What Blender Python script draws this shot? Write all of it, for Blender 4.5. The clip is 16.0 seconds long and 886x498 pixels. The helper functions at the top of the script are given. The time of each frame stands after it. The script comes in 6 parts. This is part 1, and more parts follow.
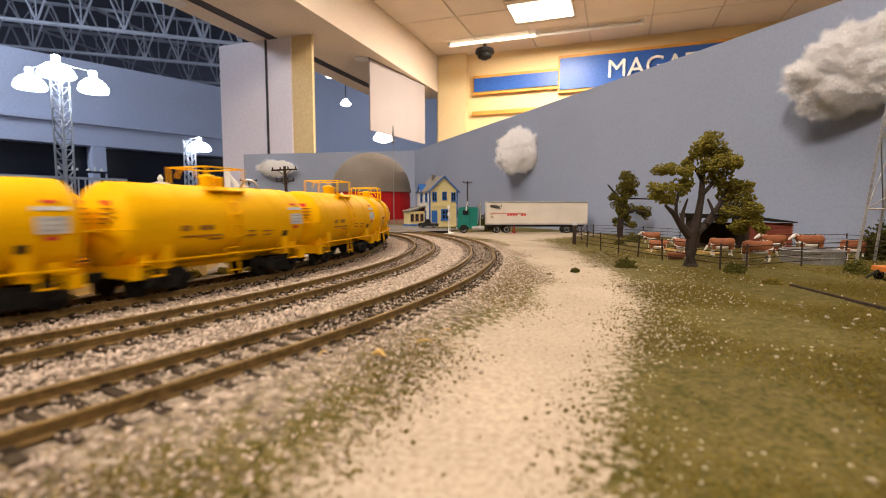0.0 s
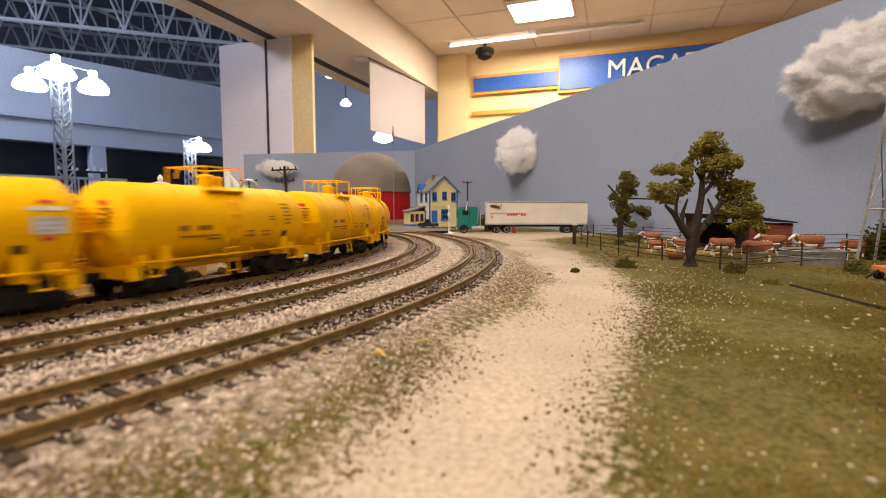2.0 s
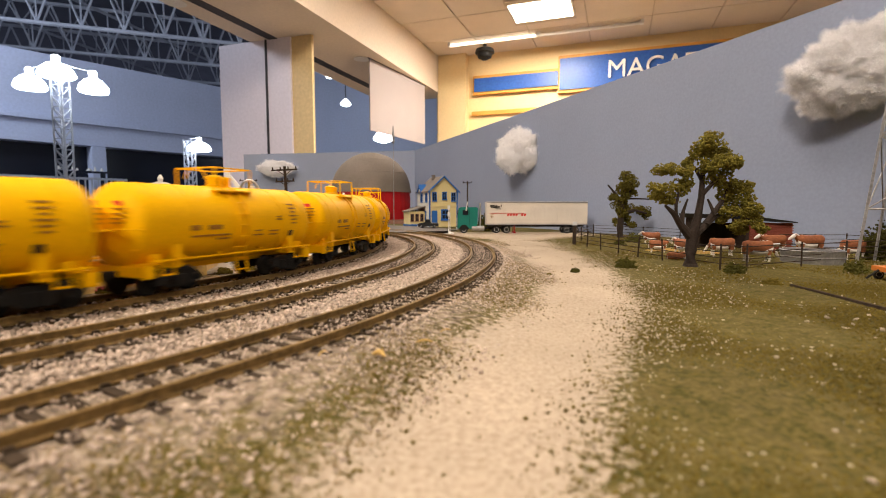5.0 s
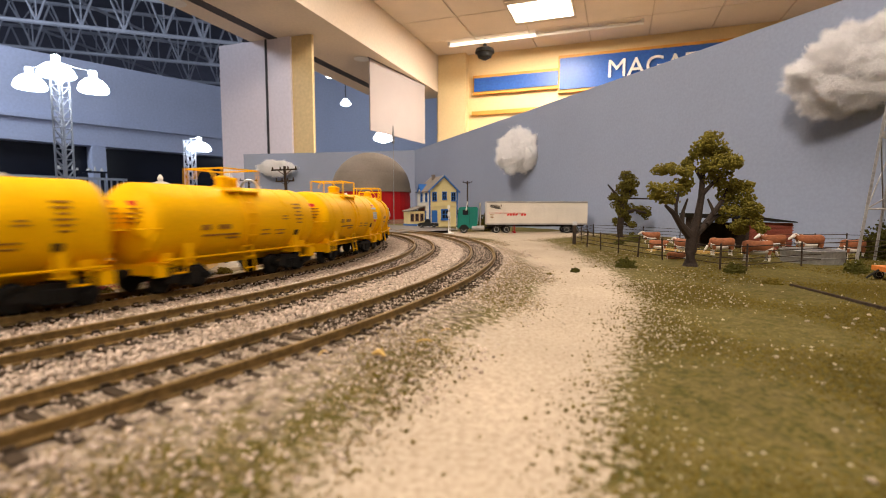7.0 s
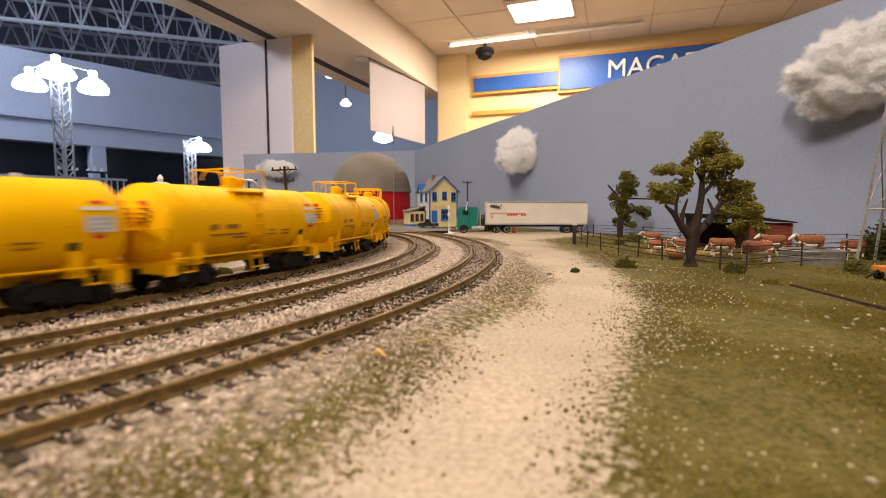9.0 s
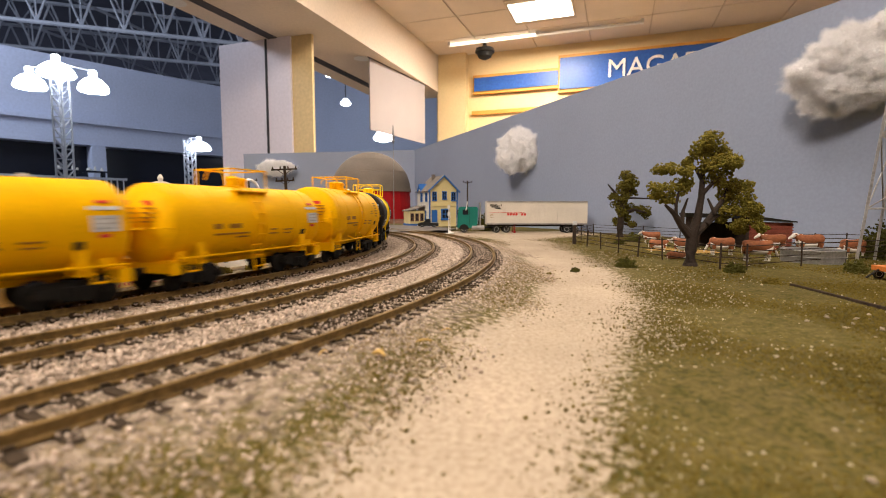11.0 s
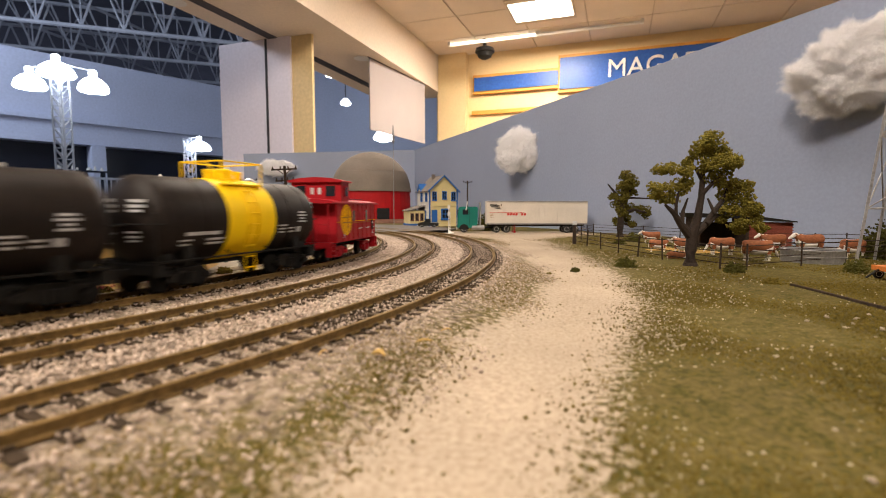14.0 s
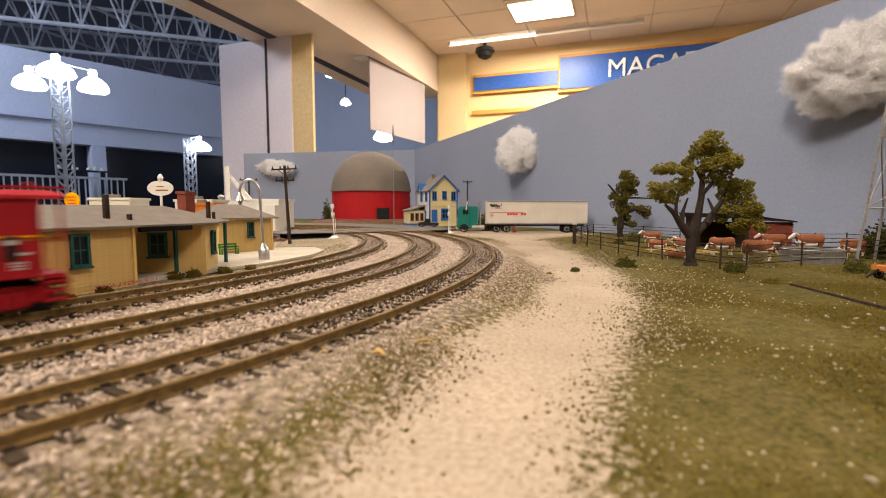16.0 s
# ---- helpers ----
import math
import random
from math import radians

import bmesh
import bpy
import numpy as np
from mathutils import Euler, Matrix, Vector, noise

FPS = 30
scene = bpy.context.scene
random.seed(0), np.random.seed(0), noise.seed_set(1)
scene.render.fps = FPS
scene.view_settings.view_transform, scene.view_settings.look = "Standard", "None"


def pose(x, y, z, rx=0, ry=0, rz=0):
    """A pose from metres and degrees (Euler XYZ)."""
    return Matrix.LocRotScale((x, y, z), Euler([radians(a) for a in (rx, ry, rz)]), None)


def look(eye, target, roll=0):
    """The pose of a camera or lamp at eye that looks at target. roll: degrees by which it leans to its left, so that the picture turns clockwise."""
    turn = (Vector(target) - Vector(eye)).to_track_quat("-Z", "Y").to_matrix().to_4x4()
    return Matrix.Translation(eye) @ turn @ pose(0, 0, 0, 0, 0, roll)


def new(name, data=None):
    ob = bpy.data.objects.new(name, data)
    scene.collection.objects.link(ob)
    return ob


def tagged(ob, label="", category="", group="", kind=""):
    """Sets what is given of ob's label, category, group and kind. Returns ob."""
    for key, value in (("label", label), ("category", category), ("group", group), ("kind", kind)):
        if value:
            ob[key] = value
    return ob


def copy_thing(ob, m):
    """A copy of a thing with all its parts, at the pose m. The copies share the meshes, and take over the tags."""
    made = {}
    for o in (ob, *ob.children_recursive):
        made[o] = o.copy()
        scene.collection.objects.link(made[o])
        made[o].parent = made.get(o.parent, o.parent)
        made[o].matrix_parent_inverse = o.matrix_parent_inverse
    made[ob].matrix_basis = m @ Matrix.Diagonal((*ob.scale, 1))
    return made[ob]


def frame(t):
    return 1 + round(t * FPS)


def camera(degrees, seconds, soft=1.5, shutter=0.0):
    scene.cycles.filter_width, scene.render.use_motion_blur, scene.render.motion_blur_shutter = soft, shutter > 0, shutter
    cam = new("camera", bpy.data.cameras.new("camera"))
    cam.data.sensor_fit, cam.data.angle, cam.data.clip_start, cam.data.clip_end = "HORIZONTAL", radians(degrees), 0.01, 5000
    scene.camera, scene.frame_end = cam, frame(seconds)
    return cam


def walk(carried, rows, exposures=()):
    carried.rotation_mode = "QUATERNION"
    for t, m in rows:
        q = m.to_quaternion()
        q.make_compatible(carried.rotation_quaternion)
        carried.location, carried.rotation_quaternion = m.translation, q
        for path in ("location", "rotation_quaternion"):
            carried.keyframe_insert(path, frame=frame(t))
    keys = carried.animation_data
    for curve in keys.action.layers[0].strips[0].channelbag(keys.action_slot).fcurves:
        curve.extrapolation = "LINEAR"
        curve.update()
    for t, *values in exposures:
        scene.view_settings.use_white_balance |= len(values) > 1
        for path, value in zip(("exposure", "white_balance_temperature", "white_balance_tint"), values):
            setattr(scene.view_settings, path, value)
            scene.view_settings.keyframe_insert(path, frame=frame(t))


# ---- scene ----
cam = camera(84.7, 16.0, soft=0.8, shutter=0.95)
cam.data.dof.use_dof = True
cam.data.dof.focus_distance = 0.40
cam.data.dof.aperture_fstop = 18.5
EYE, TILT = (0.0, 0.0, 0.0407), 90 - 4.73


def nod(d):
    return pose(*EYE, TILT + d, 0, 0)


# a hand-steady stand that trembles by less than a tenth of a degree
walk(cam, [(0, nod(0)), (1, nod(0)), (1.5, nod(0.09)), (2, nod(0)), (4, nod(0)), (6.5, nod(0.03)), (7.5, nod(-0.06)), (8, nod(0)),
           (9, nod(0)), (11.5, nod(-0.07)), (12.2, nod(-0.09)), (13, nod(-0.07)), (13.5, nod(0)), (14, nod(-0.06)), (15, nod(-0.07)),
           (15.5, nod(-0.15)), (16, nod(-0.08))], [(0, 0.1), (16, 0.1)])

# ---- light ----
world = bpy.data.worlds.new("hall_air")
scene.world = world
world.use_nodes = True
world.node_tree.nodes["Background"].inputs[0].default_value = (0.70, 0.75, 1.0, 1)
world.node_tree.nodes["Background"].inputs[1].default_value = 0.24


def area_lamp(name, at, target, size, watts, colour):
    d = bpy.data.lights.new(name, "AREA")
    d.shape, d.size, d.energy, d.color = "SQUARE", size, watts, colour
    ob = new(name, d)
    ob.matrix_world = look(at, target)
    return tagged(ob, "square light overhead, some added as fill", "light", kind="structure")


WARM = (1.0, 0.855, 0.715)
CEIL = 1.94
area_lamp("ceiling_lamp", (0.94, 4.82, CEIL - 0.03), (0.94, 4.82, 0), 0.6, 110, WARM)
# Panels out of view, assumed to continue the ceiling lights and tuned for brightness.
area_lamp("ceiling_lamp", (-0.55, 0.35, CEIL - 0.03), (-0.55, 0.35, 0), 0.6, 14, WARM)
area_lamp("ceiling_lamp", (0.9, -1.6, CEIL - 0.03), (0.9, -1.6, 0), 0.6, 34, WARM)
area_lamp("ceiling_lamp", (-1.1, -1.3, CEIL - 0.03), (-1.1, -1.3, 0), 0.6, 80, WARM)
area_lamp("ceiling_lamp", (-0.3, 2.6, CEIL - 0.03), (-0.3, 2.6, 0), 0.6, 40, WARM)
COOL = (0.74, 0.83, 1.0)
# Two unseen fills, added to brighten the hall wall and the pillar.
area_lamp("hall_fill", (-10.2, 6.6, 4.2), (-6.0, 15.0, 2.6), 2.0, 320, COOL)
area_lamp("hall_fill", (-6.5, 1.2, 3.4), (-1.7, 4.4, 1.0), 1.2, 85, COOL)
area_lamp("ceiling_lamp", (2.6, 2.2, CEIL - 0.03), (2.6, 2.2, 0), 0.6, 40, WARM)



# ---- materials ----
def mat(name, base, rough=0.6, metal=0.0, vary=0.12, scale=60.0, bump=0.1, grain=600.0, glow=0.0, spread=0.0, coat=0.0, gloss=0.25):
    """A surface with stains at one scale, grain at another, and fine relief. base: linear colour."""
    m = bpy.data.materials.new(name)
    m.use_nodes = True
    nt = m.node_tree
    b = nt.nodes["Principled BSDF"]
    b.inputs["Roughness"].default_value = rough
    b.inputs["Metallic"].default_value = metal
    b.inputs["Specular IOR Level"].default_value = gloss
    b.inputs["Coat Weight"].default_value = coat
    co = nt.nodes.new("ShaderNodeTexCoord")
    n1, n2 = nt.nodes.new("ShaderNodeTexNoise"), nt.nodes.new("ShaderNodeTexNoise")
    n1.inputs["Scale"].default_value, n2.inputs["Scale"].default_value = scale, grain
    n1.inputs["Detail"].default_value = 6
    for n in (n1, n2):
        nt.links.new(co.outputs["Object"], n.inputs["Vector"])
    add = nt.nodes.new("ShaderNodeMath")
    add.operation = "ADD"
    nt.links.new(n1.outputs[0], add.inputs[0])
    nt.links.new(n2.outputs[0], add.inputs[1])
    last = add
    if spread:
        geo, oi = nt.nodes.new("ShaderNodeNewGeometry"), nt.nodes.new("ShaderNodeObjectInfo")
        s = nt.nodes.new("ShaderNodeMath")
        s.operation = "ADD"
        nt.links.new(geo.outputs["Random Per Island"], s.inputs[0])
        nt.links.new(oi.outputs["Random"], s.inputs[1])
        w = nt.nodes.new("ShaderNodeMath")
        w.operation = "MULTIPLY_ADD"
        nt.links.new(s.outputs[0], w.inputs[0])
        w.inputs[1].default_value = spread
        nt.links.new(add.outputs[0], w.inputs[2])
        last = w
    mr = nt.nodes.new("ShaderNodeMapRange")
    mr.inputs[1].default_value, mr.inputs[2].default_value = 0.6, 1.4 + 2 * spread
    mr.inputs[3].default_value, mr.inputs[4].default_value = 1 - vary * 1.6, 1 + vary * 1.6
    nt.links.new(last.outputs[0], mr.inputs[0])
    mul = nt.nodes.new("ShaderNodeVectorMath")
    mul.operation = "SCALE"
    mul.inputs[0].default_value = base
    nt.links.new(mr.outputs[0], mul.inputs["Scale"])
    nt.links.new(mul.outputs[0], b.inputs["Base Color"])
    if bump:
        bp = nt.nodes.new("ShaderNodeBump")
        bp.inputs["Strength"].default_value, bp.inputs["Distance"].default_value = bump, 0.3 / grain
        nt.links.new(n2.outputs[0], bp.inputs["Height"])
        nt.links.new(bp.outputs[0], b.inputs["Normal"])
    if glow:
        b.inputs["Emission Color"].default_value = (*base, 1)
        b.inputs["Emission Strength"].default_value = glow
    return m


M = {
    "rail": mat("rail_brown", (0.185, 0.118, 0.045), 0.6, 0.0, 0.3, 80, gloss=0.12),
    "tie": mat("tie_dark", (0.056, 0.040, 0.027), 1.0, 0, 0.4, 90, spread=0.5, gloss=0.08),
    "stone": mat("ballast_stone", (0.40, 0.322, 0.265), 0.95, 0, 0.62, 300, 0.3, 2500, spread=0.9, gloss=0.1),
    "sandgrain": mat("sand_grain", (0.46, 0.38, 0.285), 0.95, 0, 0.35, 300, 0.3, 2500, spread=0.8, gloss=0.1),
    "turf": mat("turf_grain", (0.125, 0.094, 0.020), 0.95, 0, 0.55, 150, 0.3, 2500, spread=0.9, gloss=0.05),
    "verge": mat("verge_brown", (0.24, 0.18, 0.105), 0.95, 0, 0.6, 150, 0.3, 2500, spread=0.9, gloss=0.05),
    "dark_turf": mat("bush_green", (0.075, 0.070, 0.017), 0.95, 0, 0.5, 200, 0.3, 2500, spread=0.9, gloss=0.05),
    "leaf": mat("foliage_olive", (0.150, 0.125, 0.022), 0.9, 0, 0.6, 60, 0.3, 2500, spread=0.9, gloss=0.1),
    "bark": mat("bark_brown", (0.032, 0.022, 0.017), 0.8, 0, 0.3, 200, 0.6, 900),
    "yellow": mat("tank_yellow", (0.88, 0.465, 0.0), 0.55, 0, 0.07, 30, 0.02, 900, gloss=0.07),
    "lemon": mat("band_yellow", (0.98, 0.66, 0.006), 0.5, 0, 0.06, 30, 0.02, 900, gloss=0.15),
    "black": mat("tank_black", (0.016, 0.0115, 0.010), 0.5, 0, 0.25, 40, 0.04, 900, gloss=0.18),
    "under": mat("underframe_black", (0.010, 0.009, 0.008), 0.65, 0, 0.3, 60, gloss=0.25),
    "red": mat("caboose_red", (0.37, 0.012, 0.020), 0.5, 0, 0.14, 40, 0.03, 900, gloss=0.2),
    "ink": mat("print_dark", (0.30, 0.135, 0.010), 0.5, 0, 0.2, 200),
    "white": mat("white_plastic", (0.72, 0.70, 0.66), 0.5, 0, 0.08, 60),
    "grey": mat("label_grey", (0.55, 0.56, 0.58), 0.5, 0, 0.15, 200),
    "pink": mat("flower_pink", (0.50, 0.10, 0.12), 0.8, 0, 0.3, 200, spread=0.6),
    "redprint": mat("print_red", (0.62, 0.05, 0.04), 0.5, 0, 0.1, 200),
    "sky": mat("backdrop_blue", (0.305, 0.350, 0.475), 0.8, 0, 0.05, 5, 0.02, 300, gloss=0.2),
    "cotton": mat("cotton_white", (0.94, 0.93, 0.94), 0.95, 0, 0.05, 60, 0, gloss=0.0),
    "wadding": mat("cotton_core", (0.92, 0.91, 0.92), 0.95, 0, 0.08, 90, 0.5, 700, gloss=0.0),
    "teal": mat("cab_teal", (0.012, 0.16, 0.13), 0.4, 0, 0.1, 60),
    "box": mat("trailer_white", (0.62, 0.57, 0.5), 0.5, 0, 0.08, 40),
    "rubber": mat("rubber_black", (0.02, 0.02, 0.02), 0.8, 0, 0.2, 100),
    "chrome": mat("chrome_grey", (0.6, 0.6, 0.6), 0.3, 0.9, 0.1, 100),
    "cream": mat("house_cream", (0.72, 0.60, 0.30), 0.6, 0, 0.08, 60),
    "pale": mat("house_pale", (0.70, 0.69, 0.62), 0.6, 0, 0.08, 60),
    "blue": mat("trim_blue", (0.03, 0.13, 0.42), 0.5, 0, 0.1, 60),
    "shingle": mat("shingle_grey", (0.17, 0.145, 0.125), 0.85, 0, 0.25, 120, 0.4, 1200, spread=0.3),
    "pane": mat("pane_dark", (0.015, 0.018, 0.025), 0.1, 0, 0.2, 60, 0),
    "barn": mat("barn_red", (0.44, 0.012, 0.016), 0.55, 0, 0.12, 40),
    "dome": mat("dome_grey", (0.20, 0.17, 0.145), 0.8, 0, 0.16, 14, 0.1, 400, gloss=0.1),
    "depot": mat("depot_ochre", (0.64, 0.45, 0.165), 0.65, 0, 0.12, 60, 0.1, 600, spread=0.1),
    "green": mat("trim_green", (0.015, 0.085, 0.075), 0.5, 0, 0.15, 60),
    "bench": mat("bench_green", (0.03, 0.22, 0.04), 0.5, 0, 0.15, 60),
    "brick": mat("brick_red", (0.21, 0.055, 0.035), 0.8, 0, 0.35, 150, 0.4, 900, spread=0.4),
    "soil": mat("soil_brown", (0.21, 0.11, 0.078), 0.9, 0, 0.3, 80, 0.4, 900),
    "asphalt": mat("crossing_grey", (0.14, 0.125, 0.115), 0.85, 0, 0.2, 60, 0.3, 1200),
    "concrete": mat("platform_concrete", (0.50, 0.45, 0.37), 0.8, 0, 0.15, 40, 0.2, 900),
    "wood": mat("post_brown", (0.045, 0.032, 0.025), 0.9, 0, 0.3, 150, gloss=0.08),
    "steel": mat("galvanised_grey", (0.34, 0.33, 0.33), 0.45, 0.6, 0.2, 80),
    "hide": mat("cow_brown", (0.27, 0.095, 0.04), 0.65, 0, 0.25, 120),
    "cowwhite": mat("cow_white", (0.68, 0.63, 0.58), 0.65, 0, 0.1, 120),
    "orange": mat("wagon_orange", (0.55, 0.17, 0.03), 0.5, 0, 0.15, 80),
    "hay": mat("hay_gold", (0.55, 0.36, 0.12), 0.9, 0, 0.3, 200, 0.4, 1500, spread=0.5),
    "plaster": mat("wall_cream", (0.72, 0.55, 0.30), 0.8, 0, 0.04, 1.5, 0.03, 40),
    "beam": mat("bulkhead_cream", (0.70, 0.60, 0.50), 0.8, 0, 0.05, 1.5, 0.03, 40),
    "lilac": mat("pillar_white", (0.84, 0.78, 0.86), 0.35, 0, 0.05, 1.5, 0.02, 40),
    "tan": mat("pillar_tan", (0.74, 0.57, 0.30), 0.5, 0, 0.08, 1.5, 0.03, 40),
    "tile": mat("ceiling_tile", (0.66, 0.57, 0.48), 0.9, 0, 0.06, 3, 0.05, 80, spread=0.08),
    "grid": mat("ceiling_grid", (0.5, 0.42, 0.33), 0.6, 0, 0.05, 3),
    "signblue": mat("sign_blue", (0.03, 0.10, 0.36), 0.35, 0, 0.15, 1.2, 0.02, 40),
    "signedge": mat("sign_orange", (0.62, 0.30, 0.06), 0.5, 0, 0.1, 4),
    "hall": mat("hall_blue", (0.46, 0.50, 0.64), 0.8, 0, 0.08, 0.5, 0.02, 20),
    "night": mat("shop_dark", (0.008, 0.010, 0.018), 0.25, 0, 0.2, 1, 0),
    "truss": mat("truss_grey", (0.40, 0.42, 0.48), 0.6, 0, 0.15, 2, 0),
    "roofdark": mat("roof_dark", (0.10, 0.11, 0.14), 0.9, 0, 0.2, 0.6, 0),
    "floor": mat("floor_tile", (0.30, 0.26, 0.22), 0.5, 0, 0.15, 1.5, 0.02, 30),
    "lampglow": mat("lamp_glow_cool", (0.86, 0.93, 1.0), 0.5, glow=15.0, vary=0.02, bump=0),
    "panelglow": mat("lamp_glow_warm", (1.0, 0.93, 0.80), 0.5, glow=7.0, vary=0.02, bump=0),
    "tubeglow": mat("tube_glow", (1.0, 0.90, 0.74), 0.5, glow=2.0, vary=0.02, bump=0),
    "banner": mat("banner_white", (0.40, 0.36, 0.36), 0.8, 0, 0.06, 2, 0),
    "seam": mat("seam_dark", (0.05, 0.045, 0.05), 0.6, 0, 0.1, 2, 0),
}


# ---- mesh helpers ----
def box(bm, c, s, m=None, bevel=0.0):
    g = bmesh.ops.create_cube(bm, size=1.0, matrix=(m or Matrix()) @ Matrix.LocRotScale(c, None, s))
    if bevel:
        es = list({e for v in g["verts"] for e in v.link_edges})
        bmesh.ops.bevel(bm, geom=es, offset=bevel, segments=2, profile=0.7, affect="EDGES")
    return bm


def rod(bm, a, b, r, r2=None, seg=8):
    a, b = Vector(a), Vector(b)
    d = b - a
    m = Matrix.Translation((a + b) / 2) @ d.to_track_quat("Z", "Y").to_matrix().to_4x4()
    bmesh.ops.create_cone(bm, cap_ends=True, segments=seg, radius1=r, radius2=r if r2 is None else r2, depth=d.length, matrix=m)
    return bm


def tube(bm, pts, r, seg=6):
    """A bent pipe through pts; r: one radius, or one for each point."""
    rs = r if isinstance(r, (list, tuple)) else [r] * len(pts)
    rings = []
    pts = [Vector(p) for p in pts]
    for i, p in enumerate(pts):
        d = (pts[min(i + 1, len(pts) - 1)] - pts[max(i - 1, 0)]).normalized()
        q = d.to_track_quat("Z", "Y")
        rings.append([bm.verts.new(p + q @ Vector((rs[i] * math.cos(2 * math.pi * k / seg), rs[i] * math.sin(2 * math.pi * k / seg), 0))) for k in range(seg)])
    for a, b in zip(rings, rings[1:]):
        for k in range(seg):
            bm.faces.new((a[k], a[(k + 1) % seg], b[(k + 1) % seg], b[k]))
    bm.faces.new(rings[0][::-1])
    bm.faces.new(rings[-1])
    return bm


def lathe(bm, prof, seg=32, m=None):
    """Spins (radius, height) pairs about z."""
    m = m or Matrix()
    rings = [[bm.verts.new(m @ Vector((max(r, 1e-5) * math.cos(2 * math.pi * k / seg), max(r, 1e-5) * math.sin(2 * math.pi * k / seg), z))) for k in range(seg)] for r, z in prof]
    for a, b in zip(rings, rings[1:]):
        for k in range(seg):
            bm.faces.new((a[k], a[(k + 1) % seg], b[(k + 1) % seg], b[k]))
    bm.faces.new(rings[0][::-1])
    bm.faces.new(rings[-1])
    return bm


def prism(bm, poly, a, b, m=None):
    """An outline of (x, z) pairs pulled from y = a to y = b."""
    m = m or Matrix()
    f = [bm.verts.new(m @ Vector((x, a, z))) for x, z in poly]
    k = [bm.verts.new(m @ Vector((x, b, z))) for x, z in poly]
    bm.faces.new(f)
    bm.faces.new(k[::-1])
    for i in range(len(poly)):
        j = (i + 1) % len(poly)
        bm.faces.new((f[j], f[i], k[i], k[j]))
    return bm


def mesh_of(name, bm, material, smooth=False):
    bmesh.ops.recalc_face_normals(bm, faces=bm.faces)
    me = bpy.data.meshes.new(name)
    bm.to_mesh(me)
    bm.free()
    me.materials.append(M[material])
    if smooth:
        me.shade_smooth()
        me.set_sharp_from_angle(angle=radians(35))
    return me


def part(name, bm, material, parent, label="", smooth=False):
    ob = new(name, mesh_of(name, bm, material, smooth))
    ob.parent = parent
    return tagged(ob, label)


def thing(name, label, category, group="", at=None, kind=""):
    ob = new(name)
    ob.empty_display_size = 0.01
    if at is not None:
        ob.matrix_world = at
    return tagged(ob, label, category, group, kind)


def single(name, bm, material, label, category, kind="", at=None, group="", smooth=False):
    ob = new(name, mesh_of(name, bm, material, smooth))
    if at is not None:
        ob.matrix_world = at
    return tagged(ob, label, category, group, kind)


B = bmesh.new
rng = np.random.default_rng(7)


def grains(name, pts, sizes, material, flat=0.8):
    """Thousands of small uneven lumps as one mesh: eight faces each."""
    n = len(pts)
    octa = np.array([[1, 0, 0], [-1, 0, 0], [0, 1, 0], [0, -1, 0], [0, 0, 1], [0, 0, -1]], float)
    tris = np.array([[0, 2, 4], [2, 1, 4], [1, 3, 4], [3, 0, 4], [2, 0, 5], [1, 2, 5], [3, 1, 5], [0, 3, 5]])
    v = octa[None] * rng.uniform(0.55, 1.25, (n, 6, 1)) + rng.normal(0, 0.16, (n, 6, 3))
    a = rng.uniform(0, 2 * np.pi, (3, n))
    for k, (i, j) in enumerate(((0, 1), (1, 2), (0, 2))):
        c, s = np.cos(a[k])[:, None], np.sin(a[k])[:, None]
        p, q = v[:, :, i].copy(), v[:, :, j].copy()
        v[:, :, i], v[:, :, j] = c * p - s * q, s * p + c * q
    v[:, :, 2] *= flat
    v = v * np.asarray(sizes)[:, None, None] + np.asarray(pts)[:, None, :]
    f = tris[None] + 6 * np.arange(n)[:, None, None]
    me = bpy.data.meshes.new(name)
    me.vertices.add(6 * n)
    me.vertices.foreach_set("co", v.ravel().astype(np.float32))
    me.loops.add(24 * n)
    me.loops.foreach_set("vertex_index", f.ravel().astype(np.int32))
    me.polygons.add(8 * n)
    me.polygons.foreach_set("loop_start", np.arange(0, 24 * n, 3, dtype=np.int32))
    me.polygons.foreach_set("loop_total", np.full(8 * n, 3, dtype=np.int32))
    me.update(calc_edges=True)
    me.materials.append(M[material])
    return me


def loosen(m):
    """Lets light pass through a web of fibres."""
    nt = m.node_tree
    b, out = nt.nodes["Principled BSDF"], nt.nodes["Material Output"]
    tl = nt.nodes.new("ShaderNodeBsdfTranslucent")
    tl.inputs[0].default_value = (0.95, 0.94, 0.95, 1)
    m1 = nt.nodes.new("ShaderNodeMixShader")
    m1.inputs[0].default_value = 0.5
    nt.links.new(b.outputs[0], m1.inputs[1])
    nt.links.new(tl.outputs[0], m1.inputs[2])
    nt.links.new(m1.outputs[0], out.inputs[0])


loosen(M["cotton"])
wad = M["wadding"].node_tree.nodes["Principled BSDF"]
wad.inputs["Subsurface Weight"].default_value = 1.0
wad.inputs["Subsurface Radius"].default_value = (1.0, 1.0, 1.0)
wad.inputs["Subsurface Scale"].default_value = 0.014


# ---- the layout's plan ----
CX, CY = -0.601, 0.4245
RADII = (0.534, 0.584, 0.6336)
TOP = 0.0075
WALL_H = 0.247


def wall_x(y):
    return 0.597 - 0.399 * y


